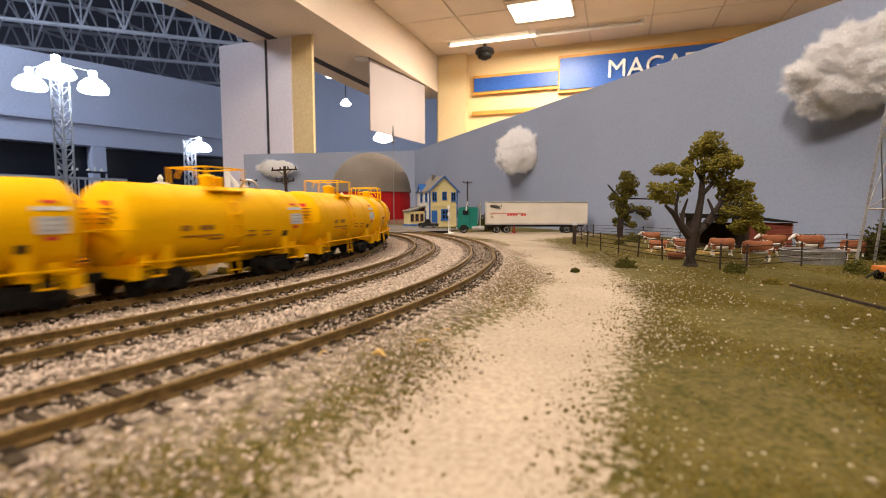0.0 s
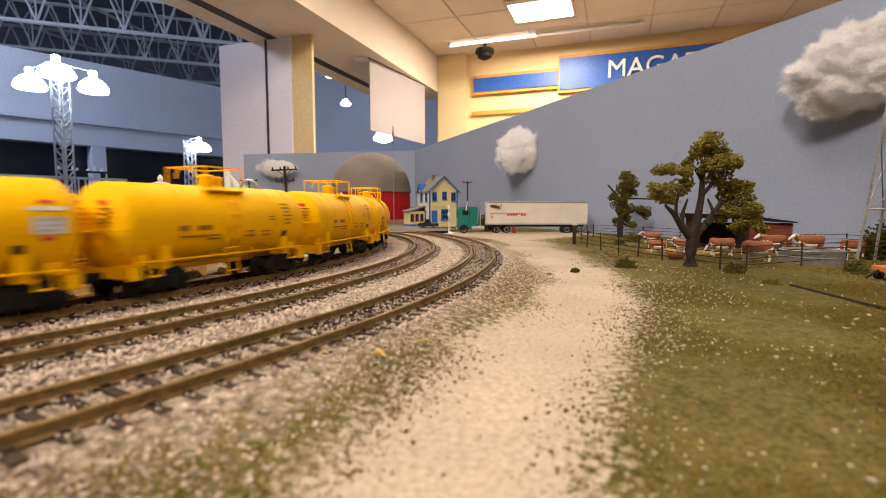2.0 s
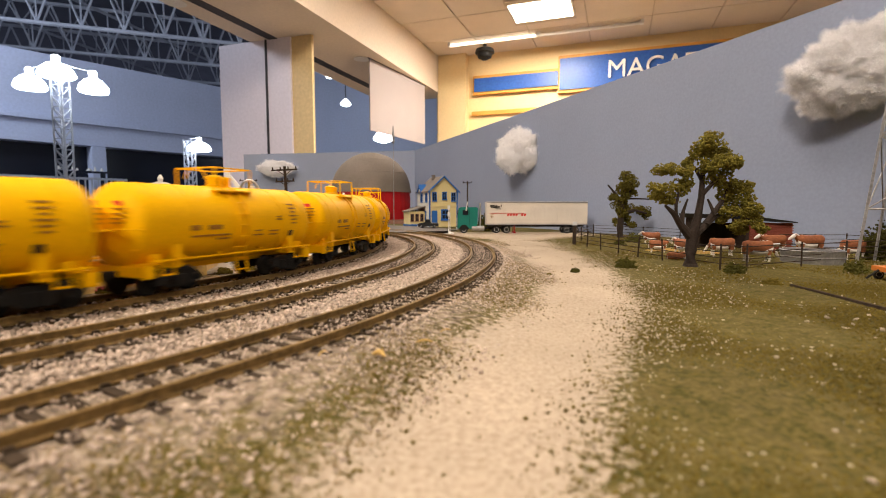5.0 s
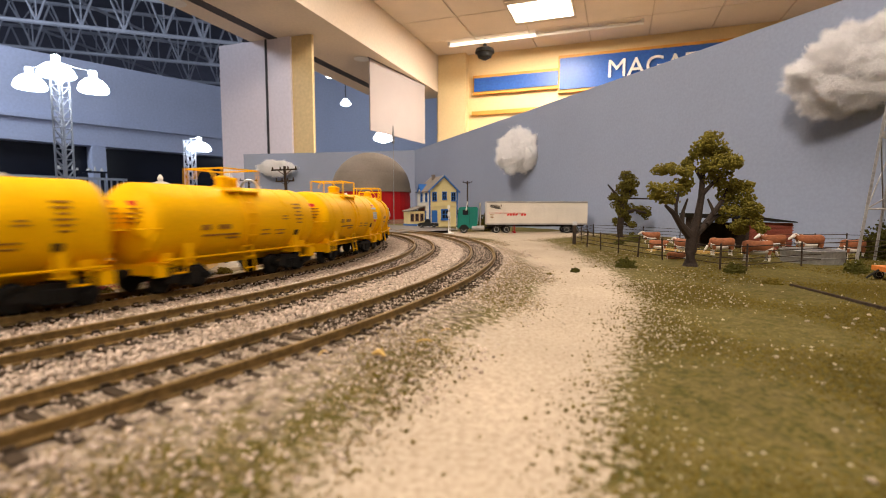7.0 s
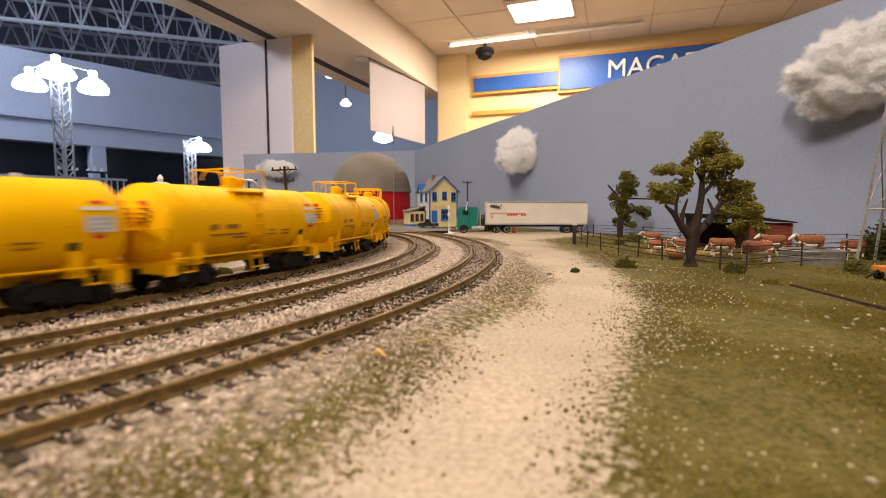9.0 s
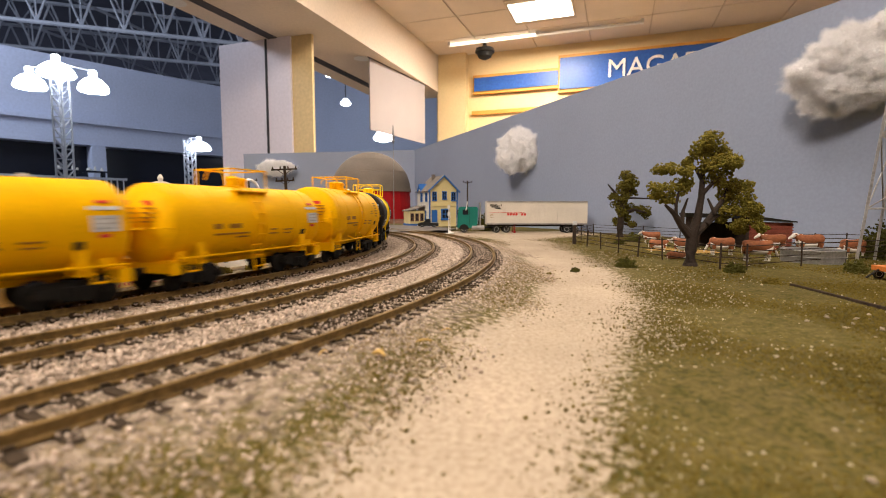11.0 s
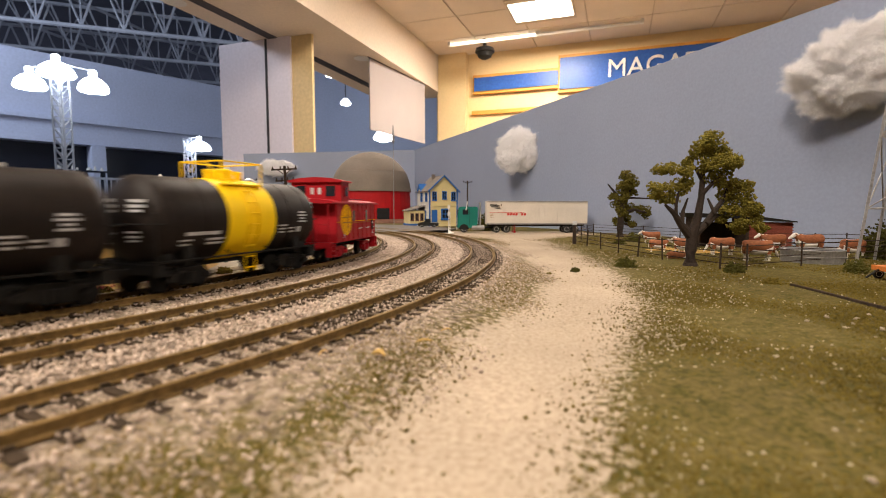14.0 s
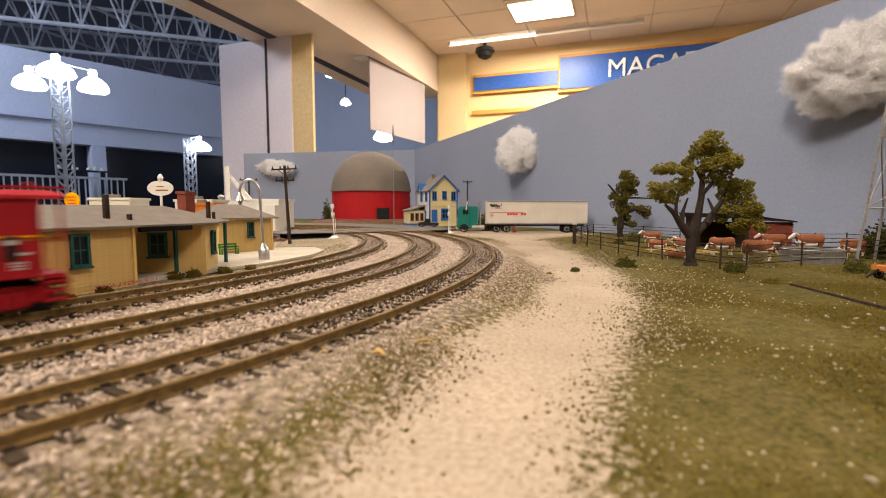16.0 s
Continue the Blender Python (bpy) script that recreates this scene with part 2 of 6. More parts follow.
ROAD_Y = [-0.1, 0.0654, 0.0805, 0.1034, 0.1497, 0.2037, 0.2673, 0.3483, 0.4987, 0.6351, 0.70, 0.76, 0.90]
ROAD_L = [-0.03, -0.0195, -0.0159, -0.0079, 0.0099, 0.0398, 0.0575, 0.0636, 0.0646, 0.070, 0.04, -0.03, -0.05]
ROAD_R = [0.0, 0.022, 0.0278, 0.0366, 0.0596, 0.0854, 0.1023, 0.1150, 0.1240, 0.1280, 0.18, 0.24, 0.24]


def sand_at(x, y):
    """How much sand lies on the turf at a place, 0 to 1."""
    l, r = np.interp(y, ROAD_Y, ROAD_L), np.interp(y, ROAD_Y, ROAD_R)
    inner = 0.52 * (np.hypot(x - CX, y - CY) < RADII[0] - 0.012)
    left, right = (x - l + 0.004) / (0.034 + 0.04 * np.clip(y, 0, 0.5)), (r - x) / (0.034 + 0.05 * np.clip(y, 0, 0.5))
    return np.maximum(np.clip(0.5 + np.minimum(left, right), 0, 1) * (y < 0.86), inner)


def ballast_at(x, y):
    r = np.hypot(x - CX, y - CY)
    out = np.clip(0.5 + (RADII[2] + 0.027 - r) / 0.054, 0, 1)
    return np.minimum(out, np.clip(0.5 + (r - RADII[0] + 0.02) / 0.008, 0, 1))


def bed_z(x, y):
    """The ballast shoulders rise to the ties; turf rolls a little."""
    r = np.hypot(x - CX, y - CY)
    z = np.clip((RADII[2] + 0.040 - r) / 0.022, 0, 1) * np.clip((r - RADII[0] + 0.026) / 0.010, 0, 1)
    return 0.0043 * z


def build_ground():
    xs = np.unique(np.concatenate([np.arange(-1.7, -0.4, 0.03), np.arange(-0.4, 0.45, 0.006), np.arange(0.45, 0.9, 0.03)]))
    ys = np.unique(np.concatenate([np.arange(-0.7, 0.0, 0.03), np.arange(0.0, 0.9, 0.006), np.arange(0.9, 1.96, 0.03)]))
    X, Y = np.meshgrid(xs, ys)
    X = np.minimum(X, wall_x(Y) + 0.004)
    Z = bed_z(X, Y) + 0.0006 * np.sin(X * 61 + 1) * np.sin(Y * 47)
    nx, ny = len(xs), len(ys)
    me = bpy.data.meshes.new("ground")
    idx = np.arange(nx * ny).reshape(ny, nx)
    f = np.stack([idx[:-1, :-1], idx[:-1, 1:], idx[1:, 1:], idx[1:, :-1]], -1).reshape(-1, 4)
    me.from_pydata(np.stack([X, Y, Z], -1).reshape(-1, 3).tolist(), [], f.tolist())
    for name, fn in (("sand", sand_at), ("ballast", ballast_at)):
        at = me.attributes.new(name, "FLOAT", "POINT")
        at.data.foreach_set("value", fn(X, Y).ravel().astype(np.float32))
    me.shade_smooth()
    m = bpy.data.materials.new("layout_ground")
    m.use_nodes = True
    nt = m.node_tree
    L = nt.links.new
    b = nt.nodes["Principled BSDF"]
    b.inputs["Roughness"].default_value = 0.95
    b.inputs["Specular IOR Level"].default_value = 0.08
    co = nt.nodes.new("ShaderNodeTexCoord")

    def noise_node(s, d=5):
        n = nt.nodes.new("ShaderNodeTexNoise")
        n.inputs["Scale"].default_value, n.inputs["Detail"].default_value = s, d
        L(co.outputs["Object"], n.inputs["Vector"])
        return n.outputs[0]

    def ramp(src, stops):
        r = nt.nodes.new("ShaderNodeValToRGB")
        el = r.color_ramp.elements
        for i, (p, c) in enumerate(stops):
            e = el[i] if i < 2 else el.new(p)
            e.position, e.color = p, (*c, 1)
        L(src, r.inputs[0])
        return r.outputs[0]

    fine, mid, big = noise_node(750), noise_node(160), noise_node(14)
    turf = ramp(fine, [(0.32, (0.030, 0.028, 0.008)), (0.5, (0.100, 0.080, 0.019)), (0.70, (0.22, 0.165, 0.055))])
    turf2 = ramp(mid, [(0.35, (0.062, 0.060, 0.013)), (0.7, (0.175, 0.135, 0.058))])
    sand = ramp(fine, [(0.25, (0.31, 0.245, 0.180)), (0.5, (0.43, 0.348, 0.264)), (0.8, (0.52, 0.435, 0.345))])
    ball = ramp(noise_node(420, 3), [(0.3, (0.055, 0.042, 0.033)), (0.5, (0.25, 0.195, 0.145)), (0.75, (0.46, 0.38, 0.30))])

    def mix(fac, a, c):
        x = nt.nodes.new("ShaderNodeMix")
        x.data_type = "RGBA"
        if isinstance(fac, float):
            x.inputs[0].default_value = fac
        else:
            L(fac, x.inputs[0])
        L(a, x.inputs[6])
        L(c, x.inputs[7])
        return x.outputs[2]

    def speckled(attr, noise_out, gain):
        a = nt.nodes.new("ShaderNodeAttribute")
        a.attribute_name = attr
        s = nt.nodes.new("ShaderNodeMath")
        s.operation = "ADD"
        L(a.outputs["Fac"], s.inputs[0])
        L(noise_out, s.inputs[1])
        r = nt.nodes.new("ShaderNodeMapRange")
        r.inputs[1].default_value, r.inputs[2].default_value = 1 - gain, 1 + gain
        L(s.outputs[0], r.inputs[0])
        return r.outputs[0]

    c = mix(0.45, turf, turf2)
    c = mix(speckled("sand", noise_node(420, 6), 0.10), c, sand)
    c = mix(speckled("ballast", noise_node(260, 4), 0.12), c, ball)
    v = nt.nodes.new("ShaderNodeVectorMath")
    v.operation = "SCALE"
    r = nt.nodes.new("ShaderNodeMapRange")
    r.inputs[1].default_value, r.inputs[2].default_value, r.inputs[3].default_value, r.inputs[4].default_value = 0.3, 0.7, 0.85, 1.12
    L(big, r.inputs[0])
    L(c, v.inputs[0])
    L(r.outputs[0], v.inputs["Scale"])
    L(v.outputs[0], b.inputs["Base Color"])
    bp = nt.nodes.new("ShaderNodeBump")
    bp.inputs["Strength"].default_value, bp.inputs["Distance"].default_value = 0.5, 0.0012
    L(fine, bp.inputs["Height"])
    L(bp.outputs[0], b.inputs["Normal"])
    me.materials.append(m)
    return tagged(new("ground", me), "olive turf, sand road and pale ballast of a model layout", "ground", kind="structure")


build_ground()


def wall_slab(name, a, b, h, thick, material, label):
    a, b = Vector((*a, 0)), Vector((*b, 0))
    d = (b - a)
    n = Vector((-d.y, d.x, 0)).normalized() * thick
    bm = B()
    vs = [bm.verts.new(p + Vector((0, 0, z))) for z in (-0.02, h) for p in (a, b, b + n, a + n)]
    for q in ((0, 1, 2, 3), (4, 5, 6, 7), (0, 1, 5, 4), (1, 2, 6, 5), (2, 3, 7, 6), (3, 0, 4, 7)):
        bm.faces.new([vs[i] for i in q])
    return single(name, bm, material, label, "backdrop", "structure")


wall_slab("backdrop_right", (wall_x(-0.7), -0.7), (wall_x(1.746), 1.746), WALL_H, -0.006, "sky", "sky-blue painted hardboard backdrop along the layout")
wall_slab("backdrop_far", (-0.0995, 1.746), (-0.76, 1.875), WALL_H, -0.006, "sky", "sky-blue painted hardboard backdrop behind the barn")


# ---- track ----
def ring_strip(bm, r, prof, a0, a1, n):
    """Sweeps (offset, height) pairs along a circle about the plan's centre."""
    rings = []
    for i in range(n + 1):
        a = radians(a0 + (a1 - a0) * i / n)
        rings.append([bm.verts.new((CX + (r + o) * math.cos(a), CY + (r + o) * math.sin(a), z)) for o, z in prof])
    k = len(prof)
    for p, q in zip(rings, rings[1:]):
        for j in range(k):
            bm.faces.new((p[j], p[(j + 1) % k], q[(j + 1) % k], q[j]))
    return bm


RAIL = [(-0.0012, 0.0048), (0.0012, 0.0048), (0.0012, 0.0052), (0.0004, 0.0055), (0.0004, 0.0066), (0.0006, 0.0068), (0.0006, 0.0074),
        (0.0004, 0.0075), (-0.0004, 0.0075), (-0.0006, 0.0074), (-0.0006, 0.0068), (-0.0004, 0.0066), (-0.0004, 0.0055), (-0.0012, 0.0052)]


def tie_mesh():
    bm = B()
    box(bm, (0, 0, 0.0042), (0.0305, 0.0023, 0.0016), bevel=0.0002)
    for s in (-1, 1):
        for o in (-0.0017, 0.0017):
            box(bm, (s * 0.00875 + o, 0, 0.0053), (0.0008, 0.0016, 0.0007))
    return mesh_of("tie", bm, "tie")


def build_tracks():
    me = tie_mesh()
    for r in RADII:
        tr = thing("railway_track", "brown rails on dark ties in pale ballast", "track", "tracks of the loop", kind="structure")
        for s in (-1, 1):
            bm = B()
            ring_strip(bm, r + s * 0.00875, RAIL, -64, 60, 200)
            ring_strip(bm, r + s * 0.00875, RAIL, 60, 296, 160)
            part("rail", bm, "rail", tr)
        step = math.degrees(0.0067 / r)
        a = -62.0
        near = []
        while a < 40:
            near.append(a)
            a += step
        for a in near[:290]:
            t = new("tie", me)
            t.parent = tr
            t.matrix_local = pose(CX + r * math.cos(radians(a)), CY + r * math.sin(radians(a)), 0, 0, 0, a + random.uniform(-0.6, 0.6))
        bm = B()
        a = near[:290][-1] + step
        while a < 296:
            q = Matrix.Translation((CX + r * math.cos(radians(a)), CY + r * math.sin(radians(a)), 0.0042)) @ Matrix.Rotation(radians(a), 4, "Z")
            box(bm, (0, 0, 0), (0.0305, 0.0026, 0.0016), q)
            a += step
        tagged(part("far_ties", bm, "tie", tr), kind="stuff")


build_tracks()


# ---- train ----
def turn_at(k, t):
    """Where car k stands on the loop at t seconds, in degrees."""
    return -22.18 + 11.668 * k - 11.8326 * t + 0.070065 * t * t - 0.0038112 * t ** 3


def car_pose(k, t):
    a = turn_at(k, t) + (0.45 if k == 15 else 0)
    r = RADII[0] - 0.0012
    return pose(CX + r * math.cos(radians(a)), CY + r * math.sin(radians(a)), TOP, 0, 0, a - 90 if k < 15 else a + 90)


def add_bogie(car, x, yaw, shade="under"):
    """A four-wheel truck with sprung side frames, turned to the curve."""
    m = pose(x, 0, 0, 0, 0, yaw)
    bm = B()
    for s in (-1, 1):
        prism(bm, [(-0.0125, 0.0055), (-0.0105, 0.0075), (-0.005, 0.0092), (0.005, 0.0092), (0.0105, 0.0075), (0.0125, 0.0055), (0.0105, 0.0035), (0.006, 0.0040), (0.004, 0.0022), (-0.004, 0.0022), (-0.006, 0.0040), (-0.0105, 0.0035)],
              s * 0.0118 - 0.0008, s * 0.0118 + 0.0008, m)
        for i in range(3):
            rod(bm, m @ Vector((-0.0022 + 0.0022 * i, s * 0.0130, 0.0028)), m @ Vector((-0.0022 + 0.0022 * i, s * 0.0130, 0.0072)), 0.0008)
        for e in (-1, 1):
            rod(bm, m @ Vector((e * 0.0095, s * 0.0122, 0.0055)), m @ Vector((e * 0.0095, s * 0.0142, 0.0055)), 0.0016)
    box(bm, (0, 0, 0.0075), (0.006, 0.022, 0.003), m)
    bogie = part("bogie", bm, shade, car)
    for e in (-1, 1):
        for s in (-1, 1):
            bm = B()
            q = m @ Matrix.Translation((e * 0.0095, s * 0.0083, 0.0047)) @ Matrix.Rotation(radians(90), 4, "X")
            lathe(bm, [(0.0015, -0.0014), (0.0043, -0.0013), (0.0047, -0.001), (0.0047, 0.0006), (0.0053, 0.0008), (0.0053, 0.0013), (0.0015, 0.0012)], 16, q if s > 0 else q @ Matrix.Rotation(math.pi, 4, "X"))
            part("wheel", bm, "under", bogie)
    return bogie


def bars(bm, y, x, z, w, rows, gap=0.0022, thick=0.0007, r=0.0184, cz=0.0282):
    """Unreadable lines of print, laid 0.1 mm proud of the tank's round side."""
    for i in range(rows):
        zz = z - i * gap
        ww = w * (0.75 + 0.25 * math.sin(i * 2.3 + x * 900))
        yy = math.sqrt(max(r * r - (zz - cz) ** 2, 1e-8))
        tilt = math.degrees(math.atan2(zz - cz, yy))
        box(bm, (0, 0, 0), (ww, 0.00025, thick), Matrix.Translation((x, y * yy, zz)) @ Matrix.Rotation(radians(y * tilt), 4, "X"))


def tank_car(shade, board, frame_shade, big=False):
    """big: a fatter, slightly shorter tank with brake posts at its ends."""
    yellow = shade == "yellow"
    car = thing("tank_car", "glossy yellow model tank wagon with top walkway" if yellow else "matt black model tank wagon with yellow middle band", "tank wagon", "tank wagons of the train")
    R, zc, half = (0.0182, 0.0282, 0.0514) if big else (0.0168, 0.0267, 0.0528)
    rail_z = 0.0128 if big else 0.0136
    trim = "yellow" if yellow else "lemon"
    along = Matrix.Translation((0, 0, zc)) @ Matrix.Rotation(radians(90), 4, "Y")
    prof = []
    for i in range(9):
        a = radians(90 * i / 8)
        prof.append((R * math.sin(a), -half + 0.0075 * (1 - math.cos(a))))
    prof += [(R, -0.0260), (R, -0.0256), (R, 0.0256), (R, 0.0260)]
    prof += [(r, -z) for r, z in prof[:9][::-1]]
    tank = part("tank", lathe(B(), prof, 48, along), shade, car, smooth=True)
    for x in (-0.0258, 0.0258, -0.039, 0.039):
        part("weld_ring", lathe(B(), [(R - 0.0005, x - 0.0004), (R + 0.00018, x - 0.0003), (R + 0.00018, x + 0.0003), (R - 0.0005, x + 0.0004)], 48, along), shade, tank)
    if not yellow:
        part("band", lathe(B(), [(R - 0.0005, -0.0150), (R + 0.0003, -0.0147), (R + 0.0003, 0.0147), (R - 0.0005, 0.0150)], 48, along), trim, car, "yellow painted middle band", True)
    # underframe, cradles, end sills
    bm = B()
    box(bm, (0, 0, 0.0098), (0.096, 0.0060, 0.0036), bevel=0.0003)
    part("centre_sill", bm, frame_shade, car)
    for e in (-1, 1):
        bm = B()
        prism(bm, [(-0.0155, 0.0105), (0.0155, 0.0105), (0.0150, 0.0215), (0.0120, 0.0175), (0.006, 0.0135), (-0.006, 0.0135), (-0.0255, 0.0175), (-0.0150, 0.0215)], -0.0022, 0.0022, Matrix.Translation((e * 0.0335, 0, 0)) @ Matrix.Rotation(radians(90), 4, "Z"))
        part("cradle", bm, frame_shade, car)
        bm = B()
        box(bm, (e * 0.0478, 0, 0.0098), (0.0018, 0.0310, 0.0042), bevel=0.0003)
        for s in (-1, 1):
            box(bm, (e * 0.0462, s * 0.0150, 0.0096), (0.0050, 0.0014, 0.0050), bevel=0.0004)
        part("end_sill", bm, frame_shade, car)
        bm = B()
        box(bm, (e * 0.0445, 0, 0.0123), (0.0072, 0.0300, 0.0007))
        part("end_platform", bm, frame_shade, car)
        bm = B()
        tube(bm, [(e * (half - 0.006), -R, zc - 0.001), (e * (half + 0.0006), -0.0150, zc - 0.001), (e * (half + 0.0006), 0.0150, zc - 0.001), (e * (half - 0.006), R, zc - 0.001)], 0.00030)
        if big:
            for s in (-1, 1):
                tube(bm, [(e * 0.0482, s * 0.0152, 0.0075), (e * 0.0482, s * 0.0152, zc + 0.0030), (e * 0.0455, s * 0.0152, zc + 0.0034)], 0.00055)
        part("end_rail", bm, frame_shade, car)
        bm = B()
        box(bm, (e * 0.0505, 0, 0.0085), (0.0080, 0.0030, 0.0026), bevel=0.0005)
        box(bm, (e * 0.0535, 0, 0.0083), (0.0034, 0.0044, 0.0036), bevel=0.0006)
        part("coupler", bm, "under", car)
        for s in (-1, 1):
            bm = B()
            for o in (-0.0024, 0.0024):
                rod(bm, (e * 0.0385 + o, s * 0.0158, 0.0132), (e * 0.0385 + o, s * 0.0158, 0.0082), 0.0004, seg=5)
            box(bm, (e * 0.0385, s * 0.0158, 0.0080), (0.0056, 0.0014, 0.0006))
            part("step", bm, frame_shade, car)
        bm = B()
        for s in (-1, 1):
            rod(bm, (e * 0.0478, s * 0.004, 0.0125), (e * (half - 0.0035), s * 0.0125, zc - 0.0085), 0.0005, seg=6)
            box(bm, (e * 0.0415, s * 0.0105, 0.0145), (0.0055, 0.0050, 0.0040), bevel=0.0008)
        part("end_brace", bm, frame_shade, car)
        add_bogie(car, e * 0.0330, e * 3.55)
    for s in (-1, 1):
        bm = B()
        rod(bm, (-0.0470, s * 0.0168, rail_z), (0.0470, s * 0.0168, rail_z), 0.00042, seg=6)
        for x in (-0.044, -0.030, -0.012, 0.012, 0.030, 0.044):
            rod(bm, (x, s * 0.0168, rail_z), (x, s * 0.0125, 0.0150), 0.00032, seg=5)
        part("side_rail", bm, frame_shade, car)
        # ladder over the tank's round side
        bm = B()
        for o in (-0.0031, 0.0031):
            pts = []
            for i in range(11):
                a = radians(-38 + 108 * i / 10)
                pts.append((0.0005 + o, s * (R + 0.0009) * math.cos(a), zc + (R + 0.0009) * math.sin(a)))
            pts.insert(0, (0.0005 + o, s * 0.0158, 0.0042))
            tube(bm, pts, 0.00042, 5)
        for i in range(8):
            z = 0.0060 + 0.0050 * i
            y = 0.0158 if z < zc - 0.0110 else math.sqrt(max((R + 0.001) ** 2 - (z - zc) ** 2, 1e-7))
            rod(bm, (-0.0026, s * y, z), (0.0036, s * y, z), 0.00034, seg=5)
        part("ladder", bm, trim, car)
    # manway, valves, walkway, railings
    top = zc + R
    ra, rb = (0.0120, 0.0120) if big else (0.0105, 0.0112)
    bm = B()
    mw = 1.0 if big else 0.72
    lathe(bm, [(r * mw, z) for r, z in [(0.0060, top - 0.0020), (0.0060, top + 0.0006), (0.0046, top + 0.0008), (0.0046, top + 0.0034), (0.0050, top + 0.0035), (0.0050, top + 0.0044), (0.0030, top + 0.0052), (0.0012, top + 0.0054)]], 24)
    part("manway", bm, trim, car, "yellow lidded manway", True)
    for x in (-0.0095, 0.0085) if big else (-0.0070,):
        bm = B()
        lathe(bm, [(0.0018, top - 0.001), (0.0018, top + 0.0030), (0.0021, top + 0.0031), (0.0021, top + 0.0042), (0.0010, top + 0.0047)], 12, Matrix.Translation((x, 0, 0)))
        part("valve", bm, trim, car)
    bm = B()
    lathe(bm, [(0.0009, top - 0.001), (0.0009, top + 0.0007), (0.0006, top + 0.0012), (0.0002, top + 0.0014)], 10, Matrix.Translation((-0.024, 0, 0)))
    part("vent", bm, "white", car, "small white safety vent")
    for s in (-1, 1):
        bm = B()
        box(bm, (0, s * 0.0092, top - 0.0024), (2 * ra, 0.0060, 0.0006))
        deck = part("walkway", bm, trim, car)
        for x in (-ra + 0.001, ra - 0.001):
            part("bracket", box(B(), (x, s * 0.0092, top - 0.0040), (0.0010, 0.0050, 0.0032)), trim, deck)
    for x in (-ra, ra):
        for y in (-rb, rb):
            part("railing_post", rod(B(), (x, y, top - 0.0026), (x, y, top + 0.0078), 0.00042, seg=5), trim, car)
    for z in (top + 0.0078,):
        part("railing", tube(B(), [(-ra, -rb, z), (ra, -rb, z), (ra, rb, z), (-ra, rb, z), (-ra, -rb, z)], 0.00036, 5), trim, car)
    bm = B()
    tube(bm, [(ra, 0.006 * math.cos(a) - 0.0, top + 0.0030 + 0.0048 * math.sin(a)) for a in [math.pi * i / 8 for i in range(9)]], 0.00034, 5)
    part("hoop", bm, trim, car)
    # print, in bars; the dark plate and the paper label sit at the trailing end
    ink = "ink" if yellow else "grey"

    def head_bars(bm, e, rows):
        for y, z, w, h in rows:
            rho = min(math.hypot(y, z), R * 0.9)
            box(bm, (e * (half - 0.0075 * (1 - math.sqrt(1 - (rho / R) ** 2)) + 0.0001), y, zc + z), (0.0004, w, h))

    for s in (-1, 1):
        bm = B()

        def line(x, z, w, rows=1, gap=0.0021, thick=0.0006):
            bars(bm, s, x, zc + z, w, rows, gap, thick, R + 0.0002, zc)

        if yellow:
            line(0.0260, -0.0012, 0.0090, 1, thick=0.0022)
            line(0.0160, -0.0012, 0.0070, 1, thick=0.0020)
            line(0.0175, -0.0046, 0.0270, 1, thick=0.0008)
            line(0.0110, -0.0062, 0.0110, 1, thick=0.0007)
            line(-0.0095, -0.0036, 0.0080, 2, 0.0020)
            line(-0.0200, -0.0040, 0.0070, 2, 0.0018)
            if not board:
                line(-0.0235, 0.0028, 0.0056, 2, 0.0014)
                line(-0.0345, 0.0088, 0.0062, 6, 0.0019, 0.0007)
        else:
            line(0.0280, -0.0052, 0.0220, 1, thick=0.0014)
            line(0.0215, -0.0078, 0.0100, 2, 0.0018, 0.0009)
            line(0.0360, -0.0078, 0.0060, 2, 0.0018, 0.0006)
            line(-0.0200, -0.0035, 0.0070, 3, 0.0017, 0.0007)
            line(-0.0270, -0.0050, 0.0050, 2, 0.0018, 0.0007)
            line(-0.0350, 0.0030, 0.0070, 4, 0.0016, 0.0008)
        tagged(part("print", bm, ink, car), kind="stuff")
        bm = B()
        bars(bm, s, -0.0325, zc - 0.0058, 0.0030, 1, 0.002, 0.0028, R + 0.0003, zc)
        part("data_plate", bm, "under" if yellow else "grey", car, "small black data plate" if yellow else "small pale data plate")
        if board:
            bm = B()
            bars(bm, s, -0.0405, zc + 0.0014, 0.0086, 1, 0.002, 0.0054, R + 0.0003, zc)
            bars(bm, s, -0.0405, zc + 0.0066, 0.0096, 1, 0.002, 0.0013, R + 0.0003, zc)
            label = part("paper_label", bm, "grey", car, "pale grey paper label with faint print")
            bm = B()
            for i in range(3):
                bars(bm, s, -0.0405, zc + 0.0030 - i * 0.0016, 0.0064, 1, 0.002, 0.0003, R + 0.0004, zc)
            part("label_print", bm, "steel", label)
            bm = B()
            bars(bm, s, -0.0405, zc + 0.0088, 0.0044, 1, 0.002, 0.0010, R + 0.0003, zc)
            bars(bm, s, -0.0400, zc - 0.0028, 0.0036, 1, 0.002, 0.0012, R + 0.0003, zc)
            part("placard", bm, "redprint", car, "small dark red warning placard")
